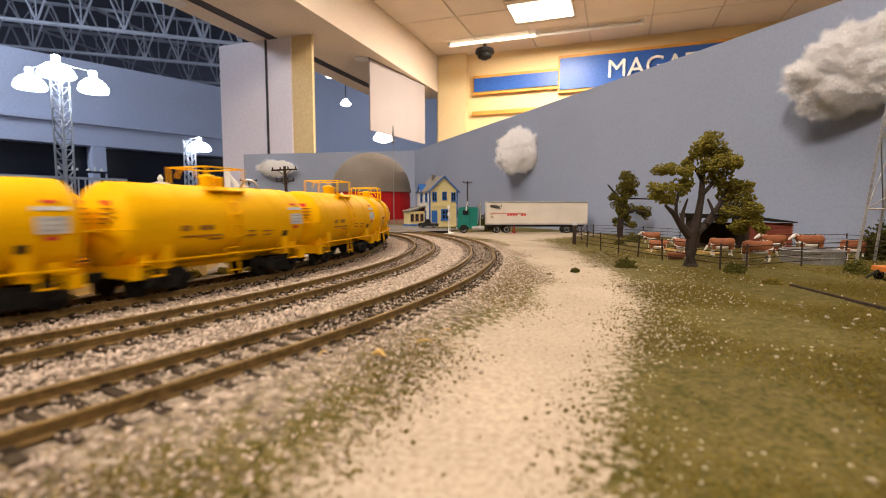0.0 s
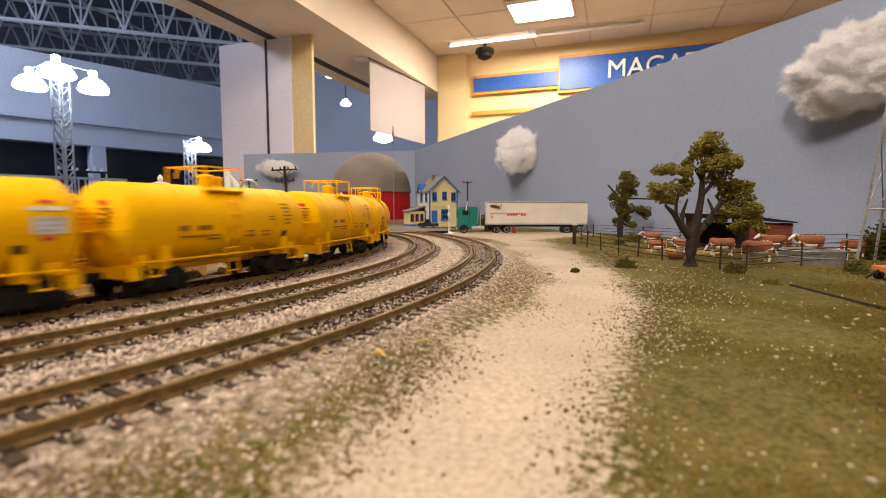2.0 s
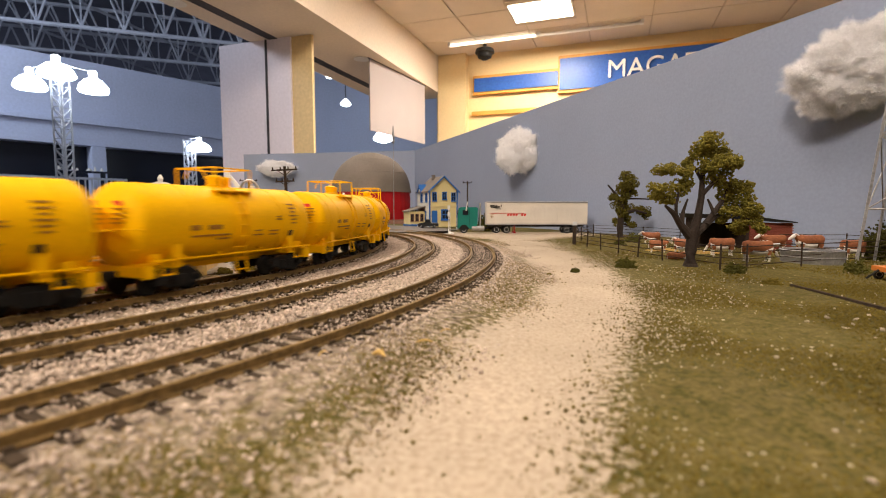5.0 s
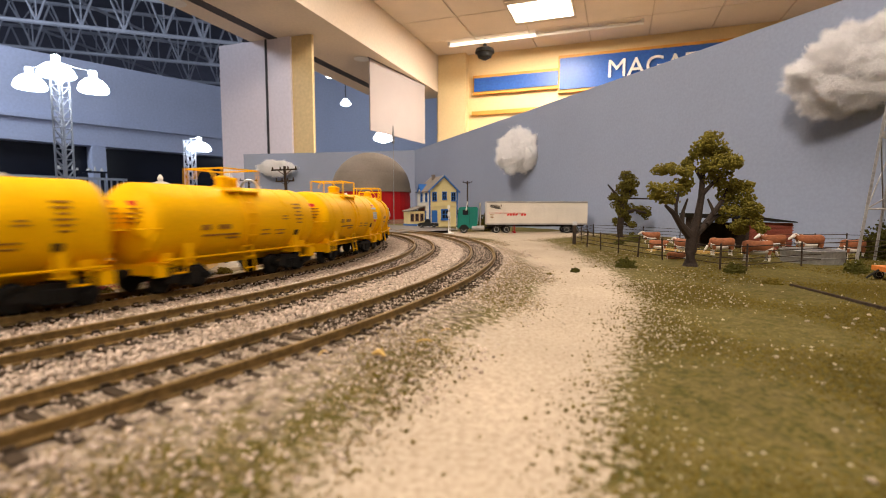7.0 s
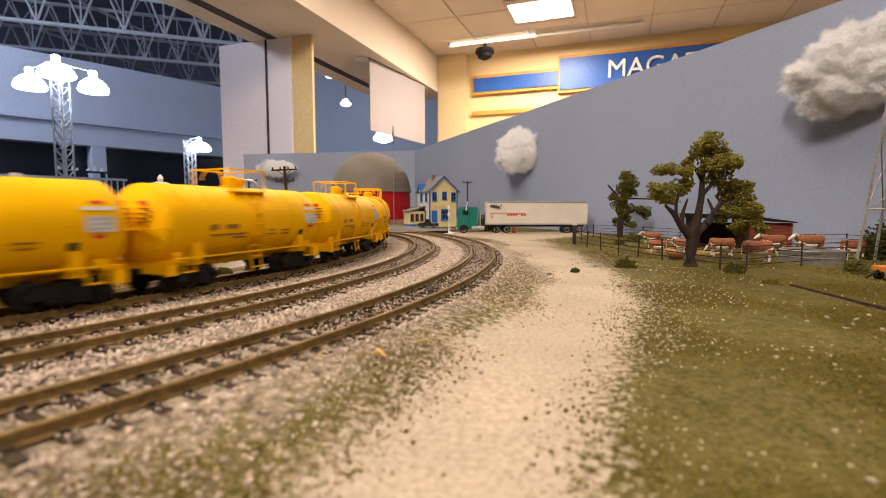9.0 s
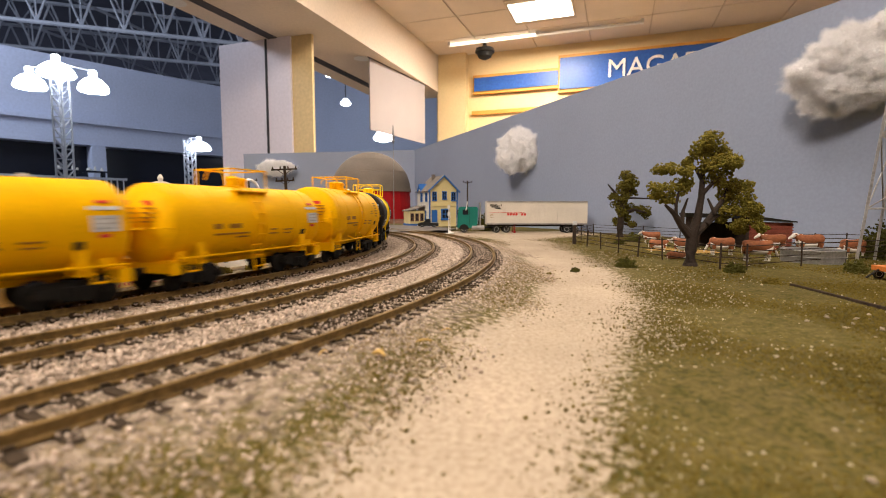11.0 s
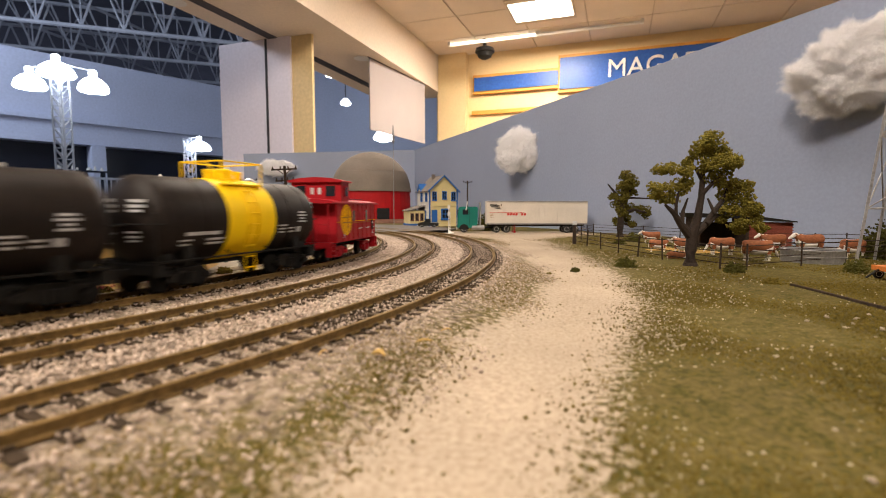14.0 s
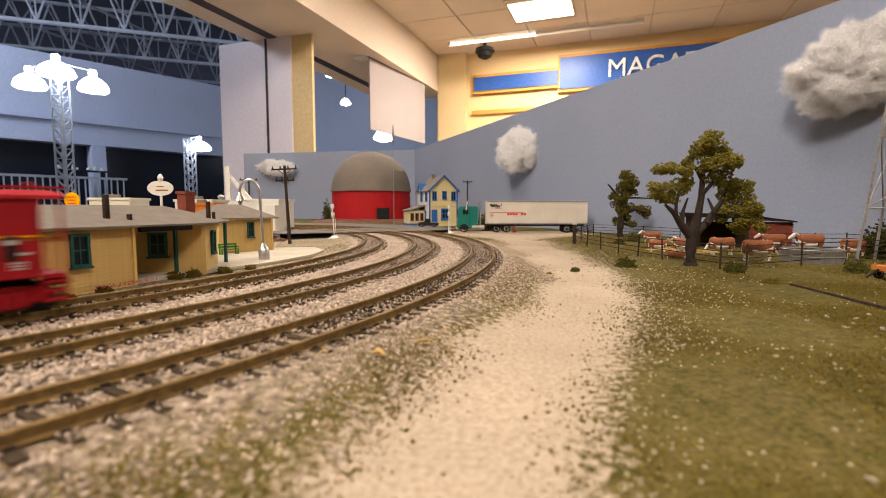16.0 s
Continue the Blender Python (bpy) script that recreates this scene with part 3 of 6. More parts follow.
    for e in (-1, 1):
        bm = B()
        if yellow:
            head_bars(bm, e, [(0.0070, 0.0066, 0.0100, 0.0006), (0.0070, 0.0048, 0.0100, 0.0006), (0.0070, 0.0030, 0.0095, 0.0006), (0.0070, 0.0014, 0.0070, 0.0005)])
        else:
            head_bars(bm, e, [(0.0070, 0.0078, 0.0130, 0.0011), (0.0070, 0.0058, 0.0130, 0.0011), (0.0070, 0.0040, 0.0105, 0.0009), (0.0060, -0.0040, 0.0090, 0.0007), (0.0060, -0.0058, 0.0080, 0.0007), (0.0060, -0.0074, 0.0060, 0.0006)])
        tagged(part("head_print", bm, ink, car), kind="stuff")
        if yellow:
            bm = B()
            head_bars(bm, e, [(0.0070, 0.0086, 0.0042, 0.0018)])
            part("placard", bm, "redprint", car, "small red warning placard")
    return car


def caboose():
    car = thing("caboose", "bright red model caboose with cupola and yellow emblem", "caboose")
    W = 0.0170
    ends = {-1: 0.0425, 1: 0.0358}
    z0, z1 = 0.0120, 0.0365
    bm = B()
    box(bm, ((ends[1] - ends[-1]) / 2, 0, (z0 + z1) / 2), (ends[1] + ends[-1], 2 * W, z1 - z0), bevel=0.0004)
    body = part("body", bm, "red", car)
    roof = [(-W - 0.0012, z1 - 0.0004), (W + 0.0012, z1 - 0.0004), (W + 0.0010, z1 + 0.0006), (W * 0.6, z1 + 0.0022), (0, z1 + 0.0028), (-W * 0.6, z1 + 0.0022), (-W - 0.0010, z1 + 0.0006)]
    part("roof", prism(B(), roof, -ends[1] - 0.0066, ends[-1] + 0.0075, Matrix.Rotation(radians(90), 4, "Z")), "red", car)
    cxx = -0.0258
    bm = B()
    box(bm, (cxx, 0, z1 + 0.0065), (0.0138, 2 * W - 0.0006, 0.0136), bevel=0.0004)
    cup = part("cupola", bm, "red", car)
    roof2 = [(x, z + 0.0134) for x, z in roof]
    part("cupola_roof", prism(B(), roof2, -cxx - 0.0088, -cxx + 0.0088, Matrix.Rotation(radians(90), 4, "Z") @ Matrix.Translation((0, 0, 0))), "red", cup)
    part("roof_walk", box(B(), (0.024, 0, z1 + 0.0036), (0.048, 0.0070, 0.0006)), "red", car)

    def window(x, s, z, w, h, on):
        bm = B()
        box(bm, (x, s * (W + 0.0002), z), (w, 0.0008, h))
        f = part("window_frame", bm, "red", on)
        part("pane", box(B(), (x, s * (W + 0.00045), z), (w - 0.0011, 0.0005, h - 0.0011)), "pane", f)

    for s in (-1, 1):
        for x in (cxx,):
            window(x, s, z1 + 0.0072, 0.0056, 0.0068, cup)
        for x in (-0.0125, 0.0140):
            window(x, s, 0.0282, 0.0052, 0.0082, body)
        bm = B()
        lathe(bm, [(0.0001, 0), (0.0098, 0), (0.0098, 0.0003), (0.0001, 0.0003)], 36, Matrix.Translation((-0.0255, s * (W + 0.0001), 0.0258)) @ Matrix.Rotation(radians(-90 * s), 4, "X"))
        emblem = part("emblem", bm, "yellow", car, "round yellow emblem with a cross")
        bm = B()
        for a in (0, 90):
            q = Matrix.Translation((-0.0255, s * (W + 0.00045), 0.0258)) @ Matrix.Rotation(radians(a), 4, "Y")
            for o in (-0.0017, 0.0017):
                box(bm, (o, 0, 0), (0.0005, 0.0002, 0.0150), q)
        tube(bm, [(-0.0255 + 0.0086 * math.cos(t), s * (W + 0.00045), 0.0258 + 0.0086 * math.sin(t)) for t in [2 * math.pi * i / 30 for i in range(31)]], 0.0002, 4)
        part("emblem_lines", bm, "ink", emblem)
        part("stripe", box(B(), (0.0100, s * (W + 0.0002), 0.0247), (0.0520, 0.0003, 0.0005)), "yellow", car)
        part("stripe", box(B(), (0.0100, s * (W + 0.0002), 0.0236), (0.0520, 0.0003, 0.0003)), "ink", car)
        part("stripe", box(B(), (-0.0388, s * (W + 0.0002), 0.0247), (0.0060, 0.0003, 0.0004)), "yellow", car)
        bm = B()
        for x, w in ((0.002, 0.007), (0.018, 0.008), (0.031, 0.004)):
            box(bm, (x, s * (W + 0.0002), 0.0195), (w, 0.0003, 0.0008))
        for x in (-0.030, 0.030):
            for i in range(3):
                box(bm, (x, s * (W + 0.0002), 0.0168 - 0.0009 * i), (0.0035, 0.0003, 0.0004))
        panel = part("data_panel", box(B(), (0.0285, s * (W + 0.0002), 0.0212), (0.0036, 0.0004, 0.0074)), "under", car, "black data panel")
        part("panel_print", box(B(), (0.0285, s * (W + 0.0005), 0.0230), (0.0026, 0.0002, 0.0014)), "grey", panel)
        tagged(part("print", bm, "grey", car), kind="stuff")
        bm = B()
        for i in range(9):
            box(bm, (-0.0415 + 0.0095 * i, s * (W + 0.0003), (z0 + z1) / 2), (0.0003, 0.0004, z1 - z0 - 0.001))
        part("rivet_strip", bm, "red", body)
    for e in (-1, 1):
        L = ends[e]
        xe = cxx + e * 0.0069
        for y in (-0.0098, 0.0098):
            f = part("window_frame", box(B(), (xe, y, z1 + 0.0075), (0.0008, 0.0074, 0.0080)), "red", cup)
            part("pane", box(B(), (xe + e * 0.0003, y, z1 + 0.0075), (0.0006, 0.0060, 0.0066)), "pane", f)
        for y in (-0.0024, 0.0024):
            part("number_bar", box(B(), (xe, y, z1 + 0.0075), (0.0006, 0.0022, 0.0042)), "grey", cup)
        door = part("end_door", box(B(), (e * (L + 0.0002), 0, 0.0225), (0.0010, 0.0085, 0.0190)), "red", car)
        part("door_pane", box(B(), (e * (L + 0.0007), 0, 0.0275), (0.0006, 0.0034, 0.0044)), "pane", door)
        bm = B()
        box(bm, (e * (L + 0.0034), 0, 0.0118), (0.0066, 0.0300, 0.0012))
        box(bm, (e * (L + 0.0064), 0, 0.0108), (0.0014, 0.0304, 0.0034))
        part("end_platform", bm, "red", car)
        bm = B()
        for s in (-1, 1):
            tube(bm, [(e * (L + 0.0062), s * 0.0143, 0.012), (e * (L + 0.0062), s * 0.0143, z1)], 0.0005, 5)
            tube(bm, [(e * (L + 0.0062), s * 0.0143, 0.0235), (e * (L + 0.0062), s * 0.0045, 0.0235), (e * (L + 0.0062), s * 0.0045, 0.012)], 0.0004, 5)
        part("end_rail", bm, "red", car)
        bm = B()
        for o in (0.0055, 0.0110):
            tube(bm, [(e * (L + 0.0068), o, 0.012), (e * (L + 0.0068), o, z1 + 0.004), (e * (L + 0.0045), o, z1 + 0.0055)], 0.0004, 5)
        for i in range(7):
            rod(bm, (e * (L + 0.0068), 0.0055, 0.0150 + 0.0034 * i), (e * (L + 0.0068), 0.0110, 0.0150 + 0.0034 * i), 0.0003, seg=5)
        part("ladder", bm, "red", car)
        for s in (-1, 1):
            bm = B()
            for i in range(3):
                box(bm, (e * (L + 0.0034), s * (0.0138 + 0.0007 * i), 0.0100 - 0.0028 * i), (0.0060, 0.0034, 0.0007))
            for x in (L + 0.0006, L + 0.0062):
                box(bm, (e * x, s * 0.0146, 0.0078), (0.0006, 0.0040, 0.0080))
            part("step", bm, "red", car)
        bm = B()
        box(bm, (e * (L + 0.0092), 0, 0.0085), (0.0060, 0.0036, 0.0030), bevel=0.0005)
        part("coupler", bm, "under", car)
        add_bogie(car, e * 0.0275, e * 3.0, "red")
    part("sill", box(B(), (-0.003, 0, 0.0103), (0.078, 0.012, 0.0034)), "under", car)
    bm = B()
    box(bm, (0.002, 0.006, 0.0070), (0.020, 0.010, 0.0060), bevel=0.0005)
    part("battery_box", bm, "under", car)
    bm = B()
    rod(bm, (-0.0150, 0.004, z1), (-0.0150, 0.004, z1 + 0.0125), 0.0008)
    rod(bm, (-0.0150, 0.004, z1 + 0.0120), (-0.0150, 0.004, z1 + 0.0134), 0.0018)
    part("smoke_pipe", bm, "under", car, "black stove pipe")
    return car


TRAIN = {}


def build_train():
    plain, labelled, black, last = None, None, None, None
    for k in range(-2, 12):
        if k in (-2, -1, 0, 1, 8, 9, 10, 11):
            labelled = TRAIN[k] = copy_thing(labelled, car_pose(k, 0)) if labelled else tank_car("yellow", True, "yellow")
        else:
            plain = TRAIN[k] = copy_thing(plain, car_pose(k, 0)) if plain else tank_car("yellow", False, "yellow")
    TRAIN[12] = tank_car("yellow", False, "yellow", True)
    TRAIN[13] = tank_car("black", False, "under", True)
    TRAIN[14] = copy_thing(TRAIN[13], car_pose(14, 0))
    TRAIN[15] = caboose()
    for k, car in TRAIN.items():
        car.matrix_world = car_pose(k, 0)


build_train()


def motions():
    for k, car in TRAIN.items():
        walk(car, [(i * 0.5, car_pose(k, i * 0.5)) for i in range(33)])


# ---- the room round the layout ----
OX, OY = -0.03, 6.35
E1 = Vector((1, -0.36, 0)).normalized()
E2 = Vector((0.36, 1, 0)).normalized()
ROOM = Matrix(((E1.x, E2.x, 0, OX), (E1.y, E2.y, 0, OY), (0, 0, 1, 0), (0, 0, 0, 1)))
FLOOR = -1.0


def rbox(name, c, s, material, label, category="wall", kind="structure", bevel=0.0):
    """A block in the room's own axes: across, away, up."""
    return single(name, box(B(), c, s, bevel=bevel), material, label, category, kind, ROOM)


def build_room():
    rbox("floor", (0, -5, FLOOR - 0.05), (40, 40, 0.1), "floor", "dull brown mall floor", "floor")
    # suspended ceiling: grid and tiles in one mesh
    bm = B()
    for i in range(12):
        for j in range(22):
            box(bm, (0.305 + 0.61 * i, -0.305 - 0.61 * j, CEIL + 0.01), (0.596, 0.596, 0.02))
    single("ceiling", bm, "tile", "cream ceiling tiles in a metal grid", "ceiling", "structure", ROOM)
    rbox("ceiling_grid", (3.66, -6.71, CEIL + 0.03), (7.4, 13.5, 0.03), "grid", "dull metal ceiling grid", "ceiling")
    rbox("wall_far", (3.6, 0.1, 0.45), (7.3, 0.2, 3.2), "plaster", "cream plaster wall over a shop front", "wall")
    rbox("wall_pilaster", (0.19, -0.06, 0.45), (0.36, 0.12, 2.98), "plaster", "cream plaster pilaster in the corner", "wall")
    rbox("wall_right", (7.3, -6.6, 0.45), (0.2, 13.4, 3.2), "plaster", "cream plaster side wall", "wall")
    rbox("wall_back", (1.0, -13.4, 0.45), (12.8, 0.2, 3.2), "plaster", "cream plaster back wall", "wall")
    rbox("bulkhead", (-0.45, -6.0, 1.86), (0.9, 12.4, 0.72), "beam", "cream boxed bulkhead over the shop front", "wall")
    rbox("bulkhead_seam", (-0.66, -6.0, 1.498), (0.09, 12.4, 0.006), "seam", "dark metal track along the bulkhead", "trim")
    col = thing("pillar", "white pillar with a tan flank and dark joint", "pillar", at=ROOM, kind="structure")
    part("white_face", box(B(), (-0.8675, -2.38, 0.25), (0.765, 0.04, 2.5)), "lilac", col)
    part("tan_face", box(B(), (-0.384, -2.365, 0.25), (0.200, 0.03, 2.5)), "tan", col)
    part("joint", box(B(), (-0.735, -2.402, 0.25), (0.022, 0.006, 2.5)), "seam", col)
    # sign band
    sign = thing("shop_sign", "blue shop sign with an orange edge and white capitals", "sign", at=ROOM)
    for x0, x1, z0, z1 in ((0.443, 1.475, 1.475, 1.635), (1.475, 4.9, 1.42, 1.77)):
        part("border", box(B(), ((x0 + x1) / 2, -0.03, (z0 + z1) / 2), (x1 - x0, 0.05, z1 - z0 + 0.07)), "signedge", sign)
        part("panel", box(B(), ((x0 + x1) / 2 + 0.01, -0.045, (z0 + z1) / 2), (x1 - x0 - 0.02, 0.05, z1 - z0)), "signblue", sign)
    fc = bpy.data.curves.new("letters", "FONT")
    fc.body, fc.size, fc.extrude, fc.offset = "MAGAZ", 0.275, 0.012, 0.0
    tmp = new("letters_source", fc)
    bpy.context.view_layer.update()
    me = bpy.data.meshes.new_from_object(tmp.evaluated_get(bpy.context.evaluated_depsgraph_get()))
    bpy.data.objects.remove(tmp)
    me.materials.clear()
    me.materials.append(M["white"])
    letters = new("letters", me)
    letters.parent = sign
    letters.matrix_local = pose(2.01, -0.085, 1.505, 90, 0, 0)
    rbox("trim", (1.2, -0.02, 1.22), (1.55, 0.04, 0.05), "signedge", "orange-brown door head trim", "trim")
    # ceiling fittings
    # Only the first fitting is in view; the rest are assumed, one per lamp.
    for x, y in ((0.94, 4.82), (-0.55, 0.35), (-1.1, -1.3), (0.9, -1.6), (-0.3, 2.6), (2.6, 2.2)):
        lamp = thing("ceiling_light", "square recessed ceiling light, lit", "ceiling light", "ceiling lights", at=Matrix.Translation((x, y, CEIL)) @ Matrix.Rotation(math.atan2(E1.y, E1.x), 4, "Z"))
        part("frame", box(B(), (0, 0, -0.004), (0.61, 0.61, 0.012)), "grid", lamp)
        part("diffuser", box(B(), (0, 0, -0.011), (0.56, 0.44, 0.008)), "panelglow", lamp)
    tube_lamp = thing("strip_light", "long bare ceiling strip light, lit", "strip light", at=ROOM)
    for x0, x1 in ((0.30, 1.30), (1.32, 2.35)):
        part("tube", rod(B(), (x0, -0.52, CEIL - 0.03), (x1, -0.52, CEIL - 0.03), 0.018), "tubeglow" if x0 < 1 else "white", tube_lamp)
        for x in (x0, x1):
            part("holder", box(B(), (x, -0.52, CEIL - 0.02), (0.03, 0.05, 0.05)), "white", tube_lamp)
    domecam = thing("dome_camera", "small dark dome camera on a ceiling stem", "camera", at=Matrix.Translation((0.47, 5.64, CEIL)))
    part("stem", rod(B(), (0, 0, 0), (0, 0, -0.09), 0.02), "under", domecam)
    part("housing", lathe(B(), [(0.02, -0.08), (0.10, -0.11), (0.11, -0.15), (0.09, -0.16), (0.075, -0.20), (0.03, -0.225)], 24), "under", domecam, smooth=True)
    for x, y in ((-0.221, -1.64), (-0.824, -3.241)):
        spot = thing("recessed_spot", "dark round recessed spot in the bulkhead", "ceiling light", "recessed spots", at=ROOM @ Matrix.Translation((x, y, 1.4995)))
        part("rim", lathe(B(), [(0.062, 0.0), (0.078, 0.0), (0.078, -0.004), (0.060, -0.004)], 24), "white", spot)
        part("baffle", lathe(B(), [(0.0005, -0.001), (0.061, -0.001), (0.061, -0.003), (0.0005, -0.003)], 24), "night", spot)
    # hanging banner in the opening
    ban = thing("banner", "plain pale banner hung below the bulkhead", "banner", at=pose(-0.467, 5.365, 0, 0, 0, 64.8))
    part("cloth", box(B(), (0, 0, 1.15), (1.16, 0.012, 0.68)), "banner", ban)
    part("rod", rod(B(), (-0.6, 0, 1.493), (0.6, 0, 1.493), 0.007), "seam", ban)


build_room()


# ---- the dim hall beyond the opening ----
def build_hall():
    a, d = Vector((-10.0, 11.0, 0)), Vector((0.85, 1.0, 0)).normalized()
    n = Vector((d.y, -d.x, 0))
    H = Matrix(((d.x, -n.x, 0, a.x), (d.y, -n.y, 0, a.y), (0, 0, 1, 0), (0, 0, 0, 1)))

    def hbox(name, c, s, material, label, category="wall"):
        return single(name, box(B(), c, s), material, label, category, "structure", H)

    hbox("hall_wall", (4, 0.3, 2.65), (34, 0.6, 2.06), "hall", "pale blue upper wall of the hall", "wall")
    hbox("hall_ledge", (4, -0.06, 2.18), (34, 0.14, 0.10), "hall", "blue ledge along the hall wall", "trim")
    hbox("hall_shop_front", (4, 0.5, 0.3), (34, 0.2, 2.7), "night", "dark glazed shop fronts", "wall")
    for x in (-7.0, -2.5, 1.95, 6.4, 10.8, 15):
        hbox("hall_pier", (x, 0.2, 0.3), (0.30, 0.5, 2.62), "hall", "pale blue pier between shop fronts", "pillar")
    rail = thing("hall_railing", "grey metal railing in the hall", "railing", at=H)
    part("top_rail", box(B(), (0.6, -1.5, 0.72), (3.0, 0.05, 0.05)), "truss", rail)
    for i in range(24):
        part("baluster", box(B(), (-0.85 + 0.125 * i, -1.5, -0.14), (0.025, 0.025, 1.70)), "truss", rail)
    # Pale blobs imitate glints at the shop front; the stand is added to hold them.
    table = thing("display_stand", "dark stand added to hold the pale glints", "stand", at=H)
    part("top", box(B(), (1.45, -0.45, 0.93), (1.05, 0.25, 0.04)), "night", table)
    for x in (1.0, 1.9):
        part("leg", box(B(), (x, -0.45, -0.04), (0.06, 0.20, 1.90)), "night", table)
    for x, w, h in ((1.02, 0.10, 0.10), (1.30, 0.06, 0.13), (1.38, 0.05, 0.07), (1.62, 0.11, 0.08), (1.74, 0.05, 0.12), (1.88, 0.06, 0.09)):
        g = thing("white_vase", "small pale blob that imitates a glint", "vase", "vases on the stand", at=H @ Matrix.Translation((x, -0.45, 0.95)))
        part("body", lathe(B(), [(0.3 * w, 0), (0.55 * w, 0.2 * h), (0.5 * w, 0.6 * h), (0.2 * w, 0.85 * h), (0.3 * w, h)], 14), "white", g, smooth=True)
    single("hall_far_wall", box(B(), (-1.5, 17.0, 2.5), (9.0, 0.2, 9.0)), "hall", "pale blue end wall of the hall", "wall", "structure")
    # roof deck and open steel trusses
    single("hall_roof", box(B(), (-10, 12, 7.0), (44, 44, 0.1)), "roofdark", "dark roof deck over the hall", "ceiling", "structure")
    for j in range(6):
        y = 5.5 + 2.6 * j
        bm = B()
        p0, p1 = Vector((-16.0, y - 3.2, 0)), Vector((3.0 - 0 * j, y + 3.8, 0))
        for z in (4.6, 5.9):
            rod(bm, p0 + Vector((0, 0, z)), p1 + Vector((0, 0, z)), 0.055, seg=6)
        for i in range(22):
            u, v = p0.lerp(p1, i / 22), p0.lerp(p1, (i + 1) / 22)
            w = (u + v) / 2
            rod(bm, u + Vector((0, 0, 4.6)), w + Vector((0, 0, 5.9)), 0.030, seg=5)
            rod(bm, w + Vector((0, 0, 5.9)), v + Vector((0, 0, 4.6)), 0.030, seg=5)
            rod(bm, u + Vector((0, 0, 4.6)), u + Vector((0, 0, 5.9)), 0.022, seg=5)
        single("roof_truss", bm, "truss", "grey open steel roof truss", "roof truss", group="roof trusses")
    for i in range(5):
        bm = B()
        p0, p1 = Vector((-14 + 3 * i, 4, 5.3)), Vector((-10.5 + 3 * i, 22, 5.3))
        rod(bm, p0, p1, 0.042, seg=6)
        for k in range(14):
            u, v = p0.lerp(p1, k / 14), p0.lerp(p1, (k + 1) / 14)
            rod(bm, u, (u + v) / 2 + Vector((0, 0, 1.0)), 0.022, seg=5)
            rod(bm, (u + v) / 2 + Vector((0, 0, 1.0)), v, 0.022, seg=5)
        single("roof_purlin", bm, "truss", "grey steel lattice joist", "roof joist", group="roof joists")


build_hall()


def lamp_tower(at, w, ztop, shades):
    """A square lattice mast with wide lit shades on short arms."""
    t = thing("lamp_tower", "white lattice mast with bright domed lamps", "lamp post", "lamp masts of the hall", at=Matrix.Translation((*at, 0)))
    h = w / 2
    for sx in (-1, 1):
        for sy in (-1, 1):
            part("mast_leg", rod(B(), (sx * h, sy * h, FLOOR), (sx * h, sy * h, ztop), 0.014), "truss", t)
    bm = B()
    n = int((ztop - FLOOR) / w)
    for i in range(n):
        z0, z1 = FLOOR + w * i, FLOOR + w * (i + 1)
        for s in (-1, 1):
            rod(bm, (-h * s, s * h, z0), (h * s, s * h, z1), 0.008, seg=5)
            rod(bm, (s * h, -h * s, z0), (s * h, h * s, z1), 0.008, seg=5)
            rod(bm, (-h, s * h, z1), (h, s * h, z1), 0.007, seg=5)
    part("lattice", bm, "truss", t)
    for dx, dy, dz, r in shades:
        arm = part("arm", rod(B(), (0, 0, ztop + 0.02), (dx, dy, dz + 0.26), 0.012), "truss", t)
        part("shade", lathe(B(), [(0.03, 0.27), (0.05, 0.26), (0.05, 0.17), (0.55 * r, 0.14), (0.85 * r, 0.08), (r, 0.0), (r * 0.9, -0.03), (0.05, -0.05)], 24, Matrix.Translation((dx, dy, dz))), "lampglow", t, "glowing white lamp shade", True)
    return t


lamp_tower((-5.385, 7.0), 0.145, 2.05, ((-0.42, 0, 1.75, 0.20), (0.0, -0.05, 1.90, 0.23), (0.47, 0, 1.70, 0.19)))
lamp_tower((-5.66, 11.0), 0.17, 1.58, ((0.22, 0, 1.36, 0.25),))
for at, r in (((-1.71, 14.2, 2.03), 0.30), ((-2.55, 13.0, 2.76), 0.14), ((-2.75, 12.2, 3.26), 0.12)):
    p = thing("pendant_lamp", "small bright lamp hung in the hall", "pendant lamp", "pendant lamps of the hall", at=Matrix.Translation(at))
    part("shade", lathe(B(), [(0.04, r), (0.5 * r, 0.8 * r), (r, 0.1 * r), (0.9 * r, -0.1 * r), (0.3 * r, -0.3 * r)], 20), "lampglow", p, smooth=True)
    part("cord", rod(B(), (0, 0, r), (0, 0, 6.9 - at[2]), 0.012), "seam", p)


